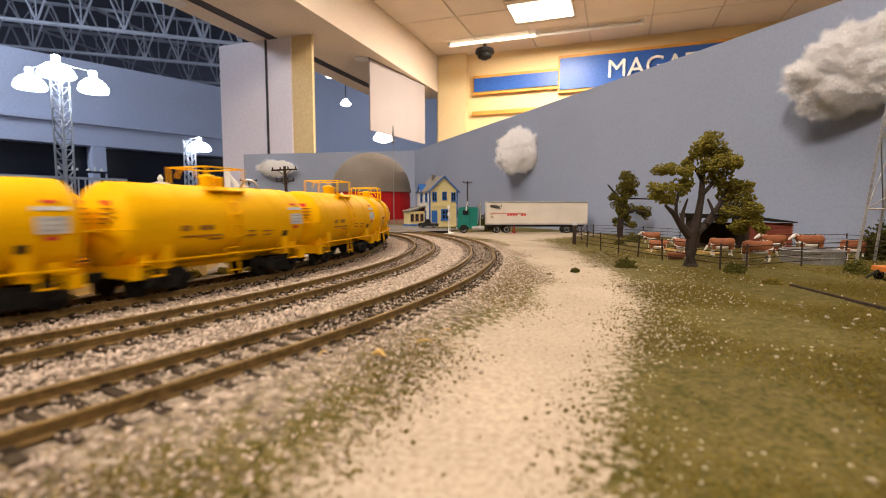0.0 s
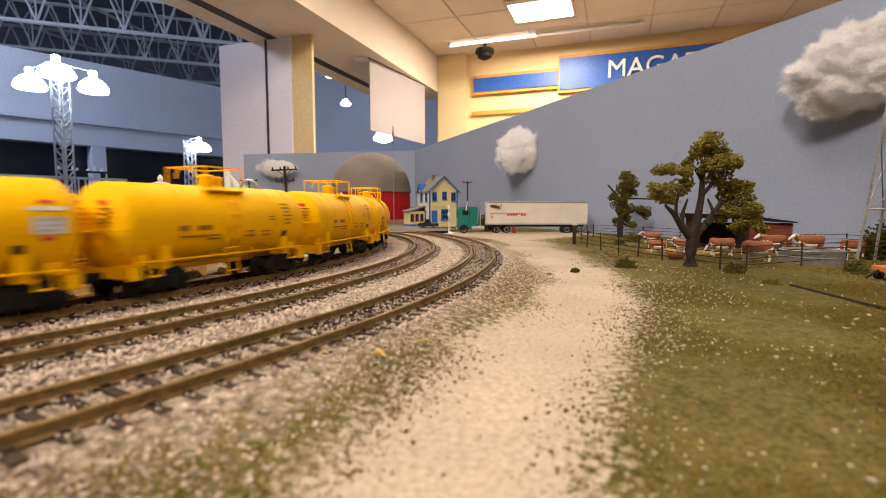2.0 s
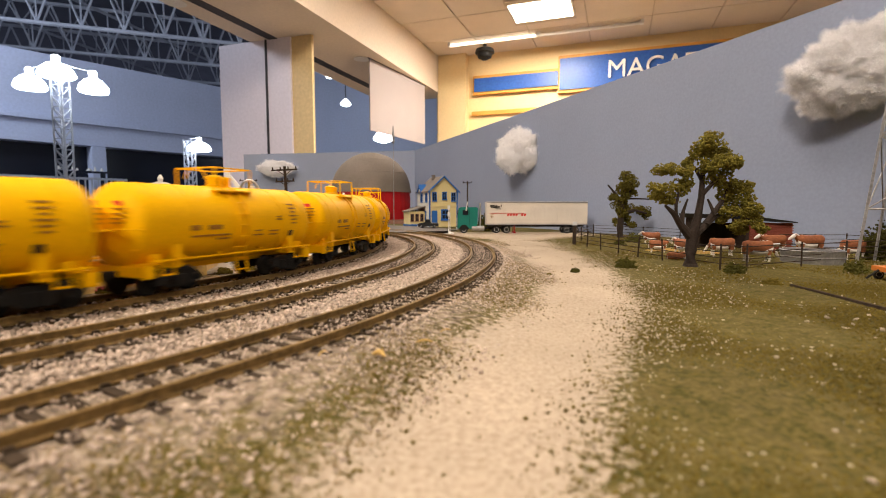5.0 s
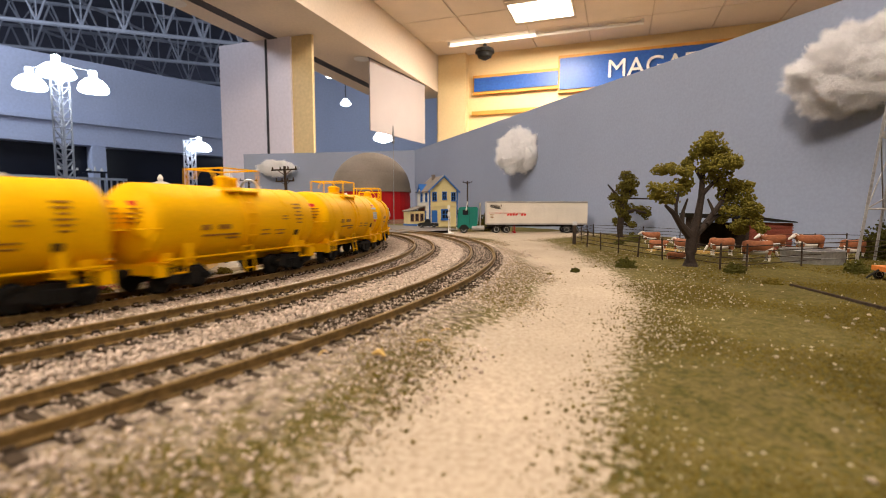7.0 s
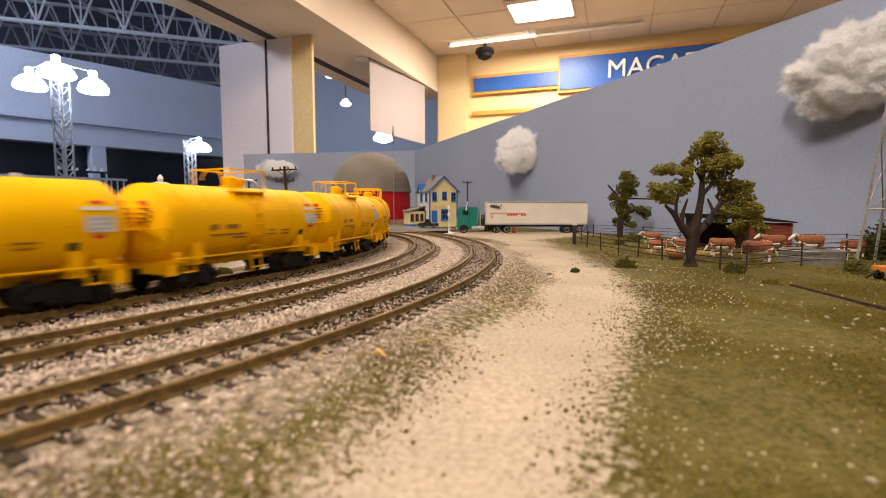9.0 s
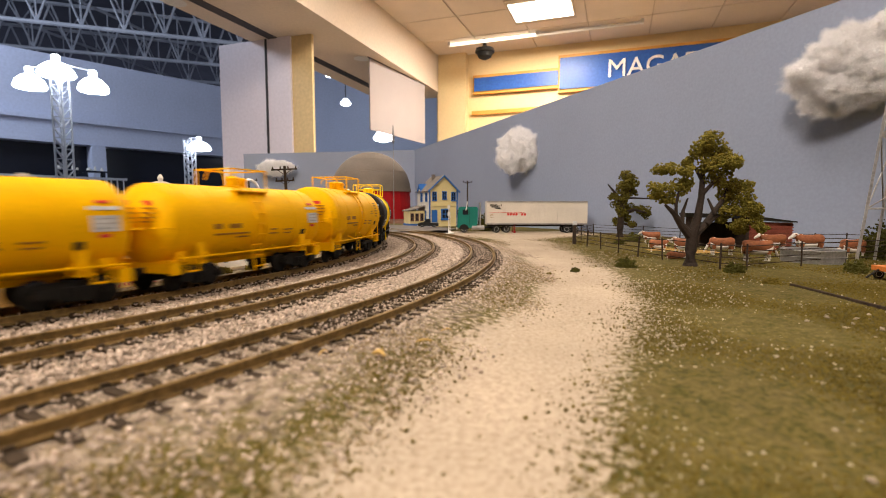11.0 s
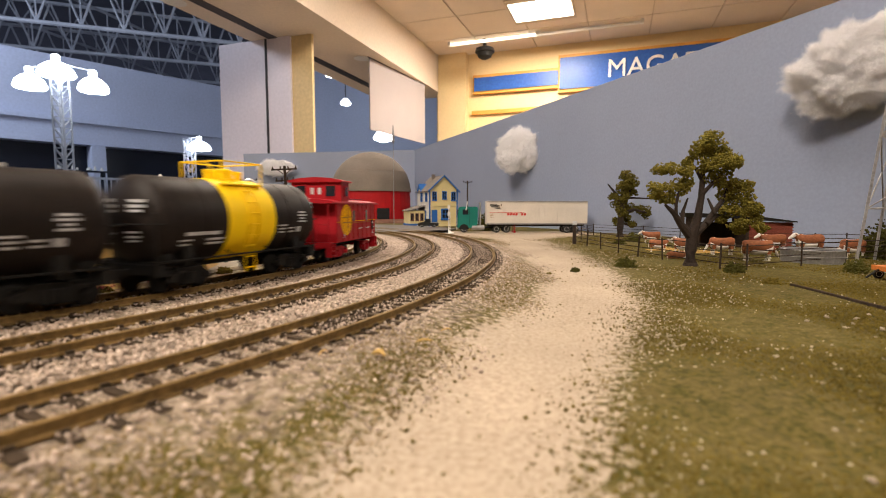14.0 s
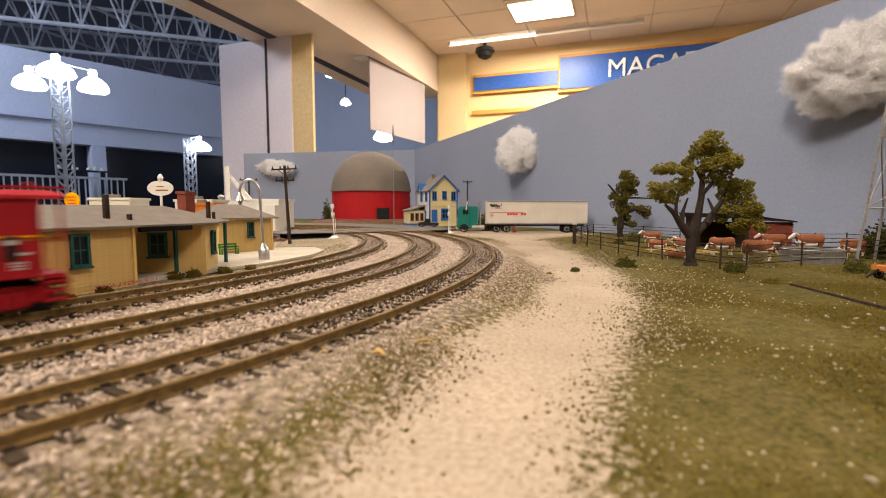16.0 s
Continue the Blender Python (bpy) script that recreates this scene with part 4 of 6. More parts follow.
# ---- the far end of the layout ----
def build_barn():
    b = thing("round_barn", "red round barn with a weathered grey dome roof", "barn", at=pose(-0.2130, 1.455, 0, 0, 0, 0))
    R = 0.1145
    wall = part("wall", lathe(B(), [(R, 0.0), (R, 0.0905), (R - 0.003, 0.0905), (R - 0.003, 0.0)], 64), "barn", b, smooth=True)
    for i in range(40):
        a = 2 * math.pi * i / 40
        p = new("batten", BATTEN)
        p.parent = wall
        p.matrix_local = pose(R * math.cos(a), R * math.sin(a), 0.045, 0, 0, math.degrees(a))
    prof = [(R + 0.004, 0.0885), (R + 0.004, 0.0915)]
    prof += [((R + 0.002) * math.cos(radians(q)), 0.0915 + 0.114 * math.sin(radians(q))) for q in range(4, 89, 6)] + [(0.002, 0.2058)]
    roof = part("roof", lathe(B(), prof, 64), "dome", b, smooth=True)
    for z in (28, 52, 70):
        bm = B()
        r = (R + 0.0022) * math.cos(radians(z))
        lathe(bm, [(r - 0.001, 0.0915 + 0.114 * math.sin(radians(z)) - 0.0006), (r + 0.0006, 0.0915 + 0.114 * math.sin(radians(z))), (r - 0.002, 0.0915 + 0.114 * math.sin(radians(z)) + 0.001)], 64)
        part("roof_seam", bm, "dome", roof)
    a = radians(-66)
    m = Matrix.Translation((R * math.cos(a), R * math.sin(a), 0)) @ Matrix.Rotation(a - math.pi / 2, 4, "Z")
    # A solid dark slab stands in for the shade inside the open doorway.
    door = part("door", box(B(), (0, -0.001, 0.024), (0.036, 0.006, 0.034), m @ Matrix.Rotation(math.pi, 4, "Z")), "pane", b, "dark slab for the shade in the barn doorway")
    bm = B()
    for s in (-1, 1):
        box(bm, (s * 0.0195, 0.0012, 0.024), (0.003, 0.006, 0.036), m)
    box(bm, (0, 0.0012, 0.0430), (0.042, 0.006, 0.003), m)
    part("door_frame", bm, "barn", door)
    bm = B()
    lathe(bm, [(0.175, -0.004), (0.168, 0.004), (0.14, 0.009), (0.118, 0.0105), (0.05, 0.0105)], 48)
    single("soil_mound", bm, "soil", "brown bare earth round the barn foot", "earth", "structure", pose(-0.2130, 1.455, 0), smooth=True)


bm = B()
box(bm, (0, 0, 0), (0.0012, 0.0022, 0.088))
BATTEN = mesh_of("batten", bm, "barn")
build_barn()


def window(parent, m, w, h, frame_m, mull=True, shutters=False):
    """A framed window on a wall whose outside is the local -y of m."""
    bm = B()
    t = min(w, h) * 0.14
    for s in (-1, 1):
        box(bm, (s * (w / 2 - t / 2), -0.0005, 0), (t, 0.0014, h), m)
        box(bm, (0, -0.0005, s * (h / 2 - t / 2)), (w, 0.0016, t), m)
    box(bm, (0, -0.0008, -h / 2 - t * 0.3), (w * 1.15, 0.0022, t * 0.7), m)
    if mull:
        box(bm, (0, -0.0002, 0), (w, 0.001, t * 0.55), m)
        box(bm, (0, -0.0002, 0), (t * 0.4, 0.0008, h), m)
    win = part("window", bm, frame_m, parent)
    part("pane", box(B(), (0, 0.0002, 0), (w - t, 0.0008, h - t), m), "pane", win)
    if shutters:
        for s in (-1, 1):
            part("shutter", box(B(), (s * w * 0.78, -0.0004, 0), (w * 0.48, 0.0010, h), m), frame_m, win)
    return win


def siding(parent, m, w, h, material, pitch, thick=0.0005):
    """Lapped boards over a wall: each board is a piece of its own."""
    bm = B()
    prism(bm, [(0, 0), (-thick * 2, 0), (-thick * 0.6, pitch), (0, pitch)], -w / 2, w / 2, Matrix.Rotation(radians(90), 4, "Z"))
    me = mesh_of("clapboard", bm, material)
    for i in range(int(h / pitch)):
        p = new("clapboard", me)
        p.parent = parent
        p.matrix_local = m @ Matrix.Translation((0, 0, i * pitch)) @ Matrix.Diagonal((1, 1, 1, 1))
    return me


def build_house():
    h = thing("farmhouse", "two-storey cream farmhouse with blue trim and grey roof", "house", at=pose(0.0010, 1.098, 0, 0, 0, 22))
    w, d, z0, zr = 0.066, 0.080, 0.082, 0.112
    bm = B()
    prism(bm, [(-w / 2, 0), (w / 2, 0), (w / 2, z0), (0, zr), (-w / 2, z0)], 0, d)
    wall = part("wall", bm, "cream", h)
    part("side_wall", box(B(), (-w / 2 - 0.0004, d / 2, z0 / 2), (0.0012, d, z0)), "pale", h, "pale painted side wall")
    bm = B()
    k = (zr - z0) / (w / 2)
    o = 0.005
    prism(bm, [(-w / 2 - o, z0 - o * k), (0, zr), (w / 2 + o, z0 - o * k), (w / 2 + o, z0 - o * k + 0.002), (0, zr + 0.0026), (-w / 2 - o, z0 - o * k + 0.002)], -0.004, d + 0.004)
    roof = part("roof", bm, "shingle", h)
    bm = B()
    prism(bm, [(-w / 2 - o - 0.0006, z0 - o * k - 0.002), (0, zr - 0.001), (w / 2 + o + 0.0006, z0 - o * k - 0.002), (w / 2 + o + 0.0006, z0 - o * k + 0.0016), (0, zr + 0.003), (-w / 2 - o - 0.0006, z0 - o * k + 0.0016)], -0.0056, -0.0042)
    part("bargeboard", bm, "blue", roof)
    # cross gable at the far end of the side
    bm = B()
    prism(bm, [(-0.010, z0 - 0.002), (0.010, z0 - 0.002), (0, z0 + 0.012)], -0.002, 0.036, Matrix.Translation((-w / 2 - 0.001, d * 0.72, 0)) @ Matrix.Rotation(radians(-90), 4, "Z"))
    part("cross_gable", bm, "pale", h)
    bm = B()
    prism(bm, [(-0.013, z0 - 0.005), (0, z0 + 0.012), (0.013, z0 - 0.005), (0.013, z0 - 0.002), (0, z0 + 0.0155), (-0.013, z0 - 0.002)], -0.005, 0.034, Matrix.Translation((-w / 2 - 0.001, d * 0.72, 0)) @ Matrix.Rotation(radians(-90), 4, "Z"))
    part("cross_roof", bm, "blue", roof, "blue edged small roof")
    for x, z, ww, hh in ((-0.022, 0.068, 0.011, 0.020), (0.002, 0.070, 0.011, 0.018), (0.024, 0.068, 0.011, 0.020), (0.004, 0.028, 0.020, 0.024)):
        window(h, Matrix.Translation((x, -0.0006, z)), ww, hh, "blue")
    for y, z in ((0.018, 0.066), (0.050, 0.066), (0.026, 0.026)):
        window(h, Matrix.Translation((-w / 2 - 0.0012, y, z)) @ Matrix.Rotation(radians(-90), 4, "Z"), 0.011, 0.020, "blue")
    part("door", box(B(), (-0.022, -0.0008, 0.020), (0.013, 0.002, 0.034)), "blue", h, "blue front door")
    for x in (-w / 2, w / 2):
        part("corner_board", box(B(), (x, -0.0004, z0 / 2), (0.0026, 0.0026, z0)), "blue", h)
    part("belt_course", box(B(), (0, -0.0006, 0.0465), (w, 0.0020, 0.0022)), "cream", h)
    bm = B()
    box(bm, (-0.006, d * 0.6, zr + 0.001), (0.006, 0.006, 0.010))
    box(bm, (-0.006, d * 0.6, zr + 0.006), (0.0072, 0.0072, 0.0016))
    part("chimney", bm, "shingle", h)
    # low side porch
    bm = B()
    box(bm, (-w / 2 - 0.020, 0.050, 0.0175), (0.036, 0.044, 0.035))
    porch = part("porch", bm, "cream", h)
    bm = B()
    prism(bm, [(-w / 2 - 0.041, 0.034), (-w / 2, 0.046), (-w / 2, 0.048), (-w / 2 - 0.041, 0.036)], 0.024, 0.076)
    part("porch_roof", bm, "shingle", porch)
    for i in range(3):
        window(porch, Matrix.Translation((-w / 2 - 0.032 + 0.0115 * i, 0.0275, 0.021)), 0.008, 0.017, "soil")
    part("porch_base", box(B(), (-w / 2 - 0.020, 0.049, 0.003), (0.038, 0.048, 0.006)), "blue", porch)


build_house()


def wheel_at(parent, x, y, z, r, w):
    q = Matrix.Translation((x, y, z)) @ Matrix.Rotation(radians(90), 4, "X")
    tyre = part("wheel", lathe(B(), [(r * 0.55, -w / 2), (r * 0.94, -w / 2), (r, -w * 0.3), (r, w * 0.3), (r * 0.94, w / 2), (r * 0.55, w / 2)], 20, q), "rubber", parent, smooth=True)
    part("rim", lathe(B(), [(0.0001, -w * 0.30), (r * 0.2, -w * 0.42), (r * 0.3, -w * 0.4), (r * 0.6, -w * 0.53), (r * 0.6, w * 0.53), (r * 0.3, w * 0.4), (0.0001, w * 0.3)], 16, q), "white", tyre, "pale painted rim")


def build_truck():
    tr = thing("semi_trailer", "long white box trailer with faded red print", "trailer", at=pose(0.1555, 0.806, 0, 0, 0, 0))
    L, W, z0, z1 = 0.1674, 0.0295, 0.0140, 0.0527
    body = part("box_body", box(B(), (0, W / 2, (z0 + z1) / 2), (L, W, z1 - z0), bevel=0.0007), "box", tr)
    part("top_rail", box(B(), (0, -0.0002, z1 - 0.0012), (L - 0.001, 0.0008, 0.0018)), "steel", body)
    part("bottom_rail", box(B(), (0, -0.0002, z0 + 0.0012), (L - 0.001, 0.0010, 0.0022)), "steel", body)
    bm = B()
    for i in range(22):
        box(bm, (-L / 2 + 0.004 + i * (L - 0.008) / 21, -0.0001, (z0 + z1) / 2), (0.0005, 0.0006, z1 - z0 - 0.006))
    part("panel_rib", bm, "box", body)
    # print: a dark plain emblem, a red rule and a red slanting block of bars
    bm = B()
    for x, z, w, hh in ((0.010, 0.0466, 0.012, 0.0009), (0.012, 0.0449, 0.016, 0.0011), (0.013, 0.0430, 0.015, 0.0011), (0.017, 0.0408, 0.009, 0.0009), (0.0225, 0.0458, 0.0012, 0.0030)):
        box(bm, (-L / 2 + x + 0.002, -0.0003, z), (w, 0.0006, hh))
    part("emblem", bm, "under", body, "dark faded emblem")
    bm = B()
    box(bm, (-L / 2 + 0.034, -0.0003, 0.0335), (0.058, 0.0006, 0.0006))
    for i in range(7):
        if i != 4:
            prism(bm, [(0, 0), (0.0032, 0), (0.0042, 0.0036), (0.001, 0.0036)], -0.0006, 0.0, Matrix.Translation((-L / 2 + 0.034 + 0.0046 * i, 0, 0.0290)))
    part("red_print", bm, "redprint", body, "red slanting print in bars")
    bm = B()
    for i in range(3):
        box(bm, (-L / 2 + 0.009, -0.0003, 0.0310 - 0.0025 * i), (0.005, 0.0006, 0.0006))
    part("small_print", bm, "ink", body)
    part("chassis", box(B(), (0.0, W / 2, z0 - 0.0016), (L * 0.96, 0.010, 0.003)), "under", tr)
    for x in (0.0500, 0.0640):
        for y in (0.003, W - 0.003):
            wheel_at(tr, x, y, 0.0061, 0.0061, 0.005)
    bm = B()
    for y in (0.005, W - 0.005):
        rod(bm, (-0.036, y, z0), (-0.036, y, 0.0025), 0.0008)
        box(bm, (-0.036, y, 0.0012), (0.004, 0.003, 0.0024))
    part("landing_gear", bm, "red", tr, "red landing legs")
    part("bumper", box(B(), (L / 2 - 0.001, W / 2, 0.0065), (0.0012, W, 0.0015)), "steel", tr)

    cab = thing("truck_tractor", "teal flat-fronted truck tractor coupled to the trailer", "truck", at=pose(0.0240, 0.812, 0, 0, 0, 0))
    bm = B()
    prism(bm, [(0, 0.0075), (0.033, 0.0075), (0.034, 0.030), (0.034, 0.0425), (0.031, 0.0435), (0.006, 0.0435), (0.0025, 0.0420), (0.0005, 0.028)], 0, 0.0275)
    bmesh.ops.bevel(bm, geom=list(bm.edges), offset=0.0007, segments=2, affect="EDGES")
    shell = part("cab_shell", bm, "teal", cab)
    part("side_window", box(B(), (0.0135, -0.0002, 0.0345), (0.0095, 0.0008, 0.0085)), "pane", shell)
    part("windscreen", box(B(), (0.0008, 0.0137, 0.0340), (0.0012, 0.0225, 0.0090)), "pane", shell)
    part("door_line", box(B(), (0.0205, -0.0002, 0.0270), (0.0004, 0.0006, 0.0260)), "under", shell)
    part("wheel_arch", prism(B(), [(0.0035 + 0.0075 + 0.0082 * math.cos(math.pi * i / 10), 0.0062 + 0.0082 * math.sin(math.pi * i / 10)) for i in range(11)], -0.0004, 0.002), "under", shell)
    part("mirror", box(B(), (0.0090, -0.0030, 0.0470), (0.0016, 0.0012, 0.0150), Matrix.Rotation(radians(8), 4, "Y")), "white", cab, "white slanted mirror arm")
    part("grille", box(B(), (-0.0001, 0.0137, 0.0185), (0.0010, 0.0170, 0.0120)), "chrome", cab)
    part("bumper", box(B(), (-0.0006, 0.0137, 0.0070), (0.0018, 0.0275, 0.0036)), "chrome", cab)
    for y in (0.003, 0.0245):
        wheel_at(cab, 0.0110, y, 0.0063, 0.0063, 0.005)
        for x in (0.0652, 0.0820):
            wheel_at(cab, x, y, 0.0063, 0.0063, 0.005)
    part("frame", box(B(), (0.052, 0.0137, 0.0085), (0.076, 0.009, 0.003)), "under", cab)
    for y in (0.006, 0.0215):
        part("exhaust", rod(B(), (0.0385, y, 0.010), (0.0385, y, 0.0505), 0.0011), "chrome", cab)
    part("fuel_tank", rod(B(), (0.024, 0.002, 0.0085), (0.045, 0.002, 0.0085), 0.0040, seg=14), "steel", cab)
    part("fifth_wheel", box(B(), (0.074, 0.0137, 0.0118), (0.016, 0.014, 0.0020)), "under", cab)


build_truck()


def build_pickup():
    p = thing("pickup_truck", "small old black and grey pickup beside the house", "pickup", at=pose(-0.0510, 0.985, 0, 0, 0, 0))
    bm = B()
    prism(bm, [(0, 0.005), (0.042, 0.005), (0.042, 0.011), (0.026, 0.0115), (0.0245, 0.019), (0.0155, 0.0195), (0.013, 0.0125), (0.002, 0.0115), (0, 0.009)], 0, 0.017)
    bmesh.ops.bevel(bm, geom=list(bm.edges), offset=0.0006, segments=2, affect="EDGES")
    body = part("body", bm, "rubber", p)
    part("side_window", box(B(), (0.0195, -0.0002, 0.0157), (0.006, 0.0006, 0.0042)), "pane", body)
    part("windscreen", box(B(), (0.0145, 0.0085, 0.0160), (0.0006, 0.014, 0.0046), Matrix.Identity(4)), "pane", body)
    for x in (0.008, 0.033):
        for y in (0.001, 0.016):
            wheel_at(p, x, y, 0.0042, 0.0042, 0.003)
    part("bumper", box(B(), (-0.0008, 0.0085, 0.006), (0.001, 0.017, 0.002)), "chrome", p)
    part("bed_rail", box(B(), (0.034, 0.0002, 0.0122), (0.016, 0.0008, 0.0012)), "chrome", p)


build_pickup()


def telegraph_pole(at, h, arms, lean=0.0, size=1.0):
    t = thing("telegraph_pole", "dark brown telegraph pole with crossarms", "telegraph pole", "telegraph poles", at=Matrix.Translation((*at, 0)) @ Matrix.Rotation(radians(lean), 4, "Y"))
    part("pole", tube(B(), [(0, 0, 0), (0, 0, h * 0.5), (0, 0, h)], [0.0022 * size, 0.0018 * size, 0.0015 * size], 10), "wood", t)
    for z, w, n in arms:
        arm = part("crossarm", box(B(), (0, -0.0016 * size, z), (w, 0.0018 * size, 0.0016 * size)), "wood", t)
        for i in range(n):
            x = -w / 2 + w * 0.05 + (w * 0.9) * i / (n - 1)
            part("insulator", rod(B(), (x, -0.0016 * size, z + 0.0006), (x, -0.0016 * size, z + 0.0036 * size), 0.0009 * size, 0.0006 * size, 8), "wood", arm)
        part("brace", rod(B(), (-w * 0.28, -0.001, z), (0, -0.001, z - w * 0.22), 0.0004, seg=5), "wood", arm)
        part("brace", rod(B(), (w * 0.28, -0.001, z), (0, -0.001, z - w * 0.22), 0.0004, seg=5), "wood", arm)
    return t


telegraph_pole((-0.1751, 0.5543), 0.0885, ((0.0845, 0.0290, 4), (0.0718, 0.0210, 4)), -2.5)
telegraph_pole((-0.3290, 0.830), 0.091, ((0.088, 0.0300, 4),), 0)
telegraph_pole((0.0600, 1.20), 0.108, ((0.1045, 0.0230, 3),), 0)


def signal(at, h, lean=0):
    s = thing("rail_signal", "white plastic railway signal mast", "railway signal", "signals by the track", at=Matrix.Translation((*at, 0)) @ Matrix.Rotation(radians(lean), 4, "Y"))
    part("base", lathe(B(), [(0.0085, 0.0), (0.0085, 0.0012), (0.0040, 0.0030), (0.0022, 0.0045)], 16), "white", s, smooth=True)
    part("mast", rod(B(), (0, 0, 0.003), (0, 0, h), 0.0008), "white", s)
    for z in (h - 0.003, h - 0.014):
        part("lamp_head", rod(B(), (0, -0.0030, z), (0, 0.001, z), 0.0019, seg=12), "white", s)
        part("target", box(B(), (0, 0.0010, z), (0.0042, 0.0006, 0.0068), bevel=0.0002), "white", s)
    part("ladder", box(B(), (0.0024, 0.0008, h * 0.4), (0.0004, 0.0016, h * 0.7)), "white", s)


signal((-0.1447, 0.6469), 0.046, -3)
signal((0.0095, 0.7900), 0.046, 0)
mast = thing("aerial_mast", "thin grey aerial mast in front of the barn", "mast", at=pose(-0.1260, 1.25, 0))
part("pole", rod(B(), (0, 0, 0), (0, 0, 0.205), 0.0011, 0.0007), "steel", mast)
part("coil", lathe(B(), [(0.001, 0.204), (0.004, 0.210), (0.003, 0.216), (0.004, 0.222), (0.003, 0.230), (0.001, 0.250)], 10), "steel", mast)


# road crossing over the rails
def build_crossing():
    bm = B()
    for r0, r1 in ((0.440, RADII[0] - 0.0108), (RADII[0] - 0.0070, RADII[0] + 0.0070), (RADII[0] + 0.0108, RADII[1] - 0.0108), (RADII[1] - 0.0070, RADII[1] + 0.0070),
                   (RADII[1] + 0.0108, RADII[2] - 0.0108), (RADII[2] - 0.0070, RADII[2] + 0.0070), (RADII[2] + 0.0108, 0.690)):
        ring_strip(bm, 0.0, [(r0, 0.003), (r1, 0.003), (r1, 0.0071), (r0, 0.0071)], 28, 41, 30)
    single("road_crossing", bm, "asphalt", "grey paved road crossing between the rails", "road", "structure")
    bm = B()
    vs = [bm.verts.new(v) for v in ((-0.36, 0.86, 0.0011), (-0.02, 0.80, 0.0011), (0.03, 0.92, 0.0011), (-0.05, 1.08, 0.0011), (-0.26, 1.25, 0.0011), (-0.62, 1.30, 0.0011))]
    bm.faces.new(vs)
    r = bmesh.ops.extrude_face_region(bm, geom=bm.faces[:])
    for v in [e for e in r["geom"] if isinstance(e, bmesh.types.BMVert)]:
        v.co.z += 0.0012
    single("road", bm, "asphalt", "dull grey road in front of the barn", "road", "structure")


build_crossing()


# ---- depot and its platform ----
def build_depot():
    d = thing("depot", "ochre clapboard railway depot with green trim", "depot", at=pose(-0.147, 0.297, 0, 0, 0, 70.7))
    H = 0.0308
    for nm, x0, x1, y0, y1 in (("near_wing", -0.150, -0.0465, 0.0, 0.078), ("link", -0.0465, 0.0, 0.052, 0.078)):
        wing = part(nm, box(B(), ((x0 + x1) / 2, (y0 + y1) / 2, H / 2), (x1 - x0, y1 - y0, H)), "depot", d)
        siding(wing, Matrix.Translation(((x0 + x1) / 2, y0, 0)), x1 - x0, H, "depot", 0.00175)
        if nm != "link":
            siding(wing, Matrix.Translation((x0, (y0 + y1) / 2, 0)) @ Matrix.Rotation(radians(-90), 4, "Z"), y1 - y0, H, "depot", 0.00175)
            siding(wing, Matrix.Translation((x1, (y0 + y1) / 2, 0)) @ Matrix.Rotation(radians(90), 4, "Z"), y1 - y0, H, "depot", 0.00175)
        for x in (x0, x1):
            part("corner_board", box(B(), (x, y0 - 0.0006, H / 2), (0.0016, 0.0022, H)), "depot", wing)
    window(d, Matrix.Translation((-0.0740, -0.0014, 0.0209)), 0.0088, 0.0155, "green")
    window(d, Matrix.Translation((-0.118, -0.0014, 0.0209)), 0.0078, 0.0155, "green")
    # the end wing follows the bend of the track
    q = Matrix.Rotation(radians(33), 4, "Z")
    wing = part("end_wing", box(B(), (0.0185, 0.030, H / 2), (0.037, 0.060, H), q), "depot", d)
    siding(wing, q @ Matrix.Translation((0.0185, 0, 0)), 0.037, H, "depot", 0.00175)
    siding(wing, q @ Matrix.Translation((0, 0.030, 0)) @ Matrix.Rotation(radians(-90), 4, "Z"), 0.060, H, "depot", 0.00175)
    part("corner_board", box(B(), (0, -0.0004, H / 2), (0.0016, 0.0022, H), q), "depot", wing)
    window(wing, q @ Matrix.Translation((0.0205, -0.0014, 0.0190)), 0.0080, 0.0150, "green")
    window(wing, q @ Matrix.Translation((-0.0014, 0.0245, 0.0190)) @ Matrix.Rotation(radians(-90), 4, "Z"), 0.0105, 0.0145, "green")
    # hipped roof with deep eaves
    bm = B()
    x0, y0, y1, zr = -0.155, -0.0055, 0.0835, 0.0425
    low = [bm.verts.new((x, y, H)) for x, y in ((x0, y0), (-0.010, y0), (0.003, -0.0046), (0.047, 0.0228), (0.040, y1), (x0, y1))]
    up = [bm.verts.new((v.co.x, v.co.y, H + 0.0011)) for v in low]
    r0, r1, r2 = bm.verts.new((x0 + 0.035, 0.039, zr)), bm.verts.new((-0.016, 0.039, zr)), bm.verts.new((0.006, 0.036, zr - 0.0006))
    bm.faces.new(low[::-1])
    for i in range(6):
        j = (i + 1) % 6
        bm.faces.new((low[i], low[j], up[j], up[i]))
    for f in ((up[0], up[1], r1, r0), (up[1], up[2], r1), (up[2], r2, r1), (up[2], up[3], r2), (up[3], up[4], r2), (up[4], r1, r2), (up[4], up[5], r0, r1), (up[5], up[0], r0)):
        bm.faces.new(f)
    roof = part("roof", bm, "shingle", d)
    part("eave_beam", box(B(), (-0.0265, -0.0015, H - 0.0014), (0.033, 0.0024, 0.0026)), "under", d)
    for x, y in ((-0.0105, 0.0105), (0.0440, 0.0245)):
        part("porch_post", box(B(), (x, y, H / 2), (0.0017, 0.0017, H)), "green", d)
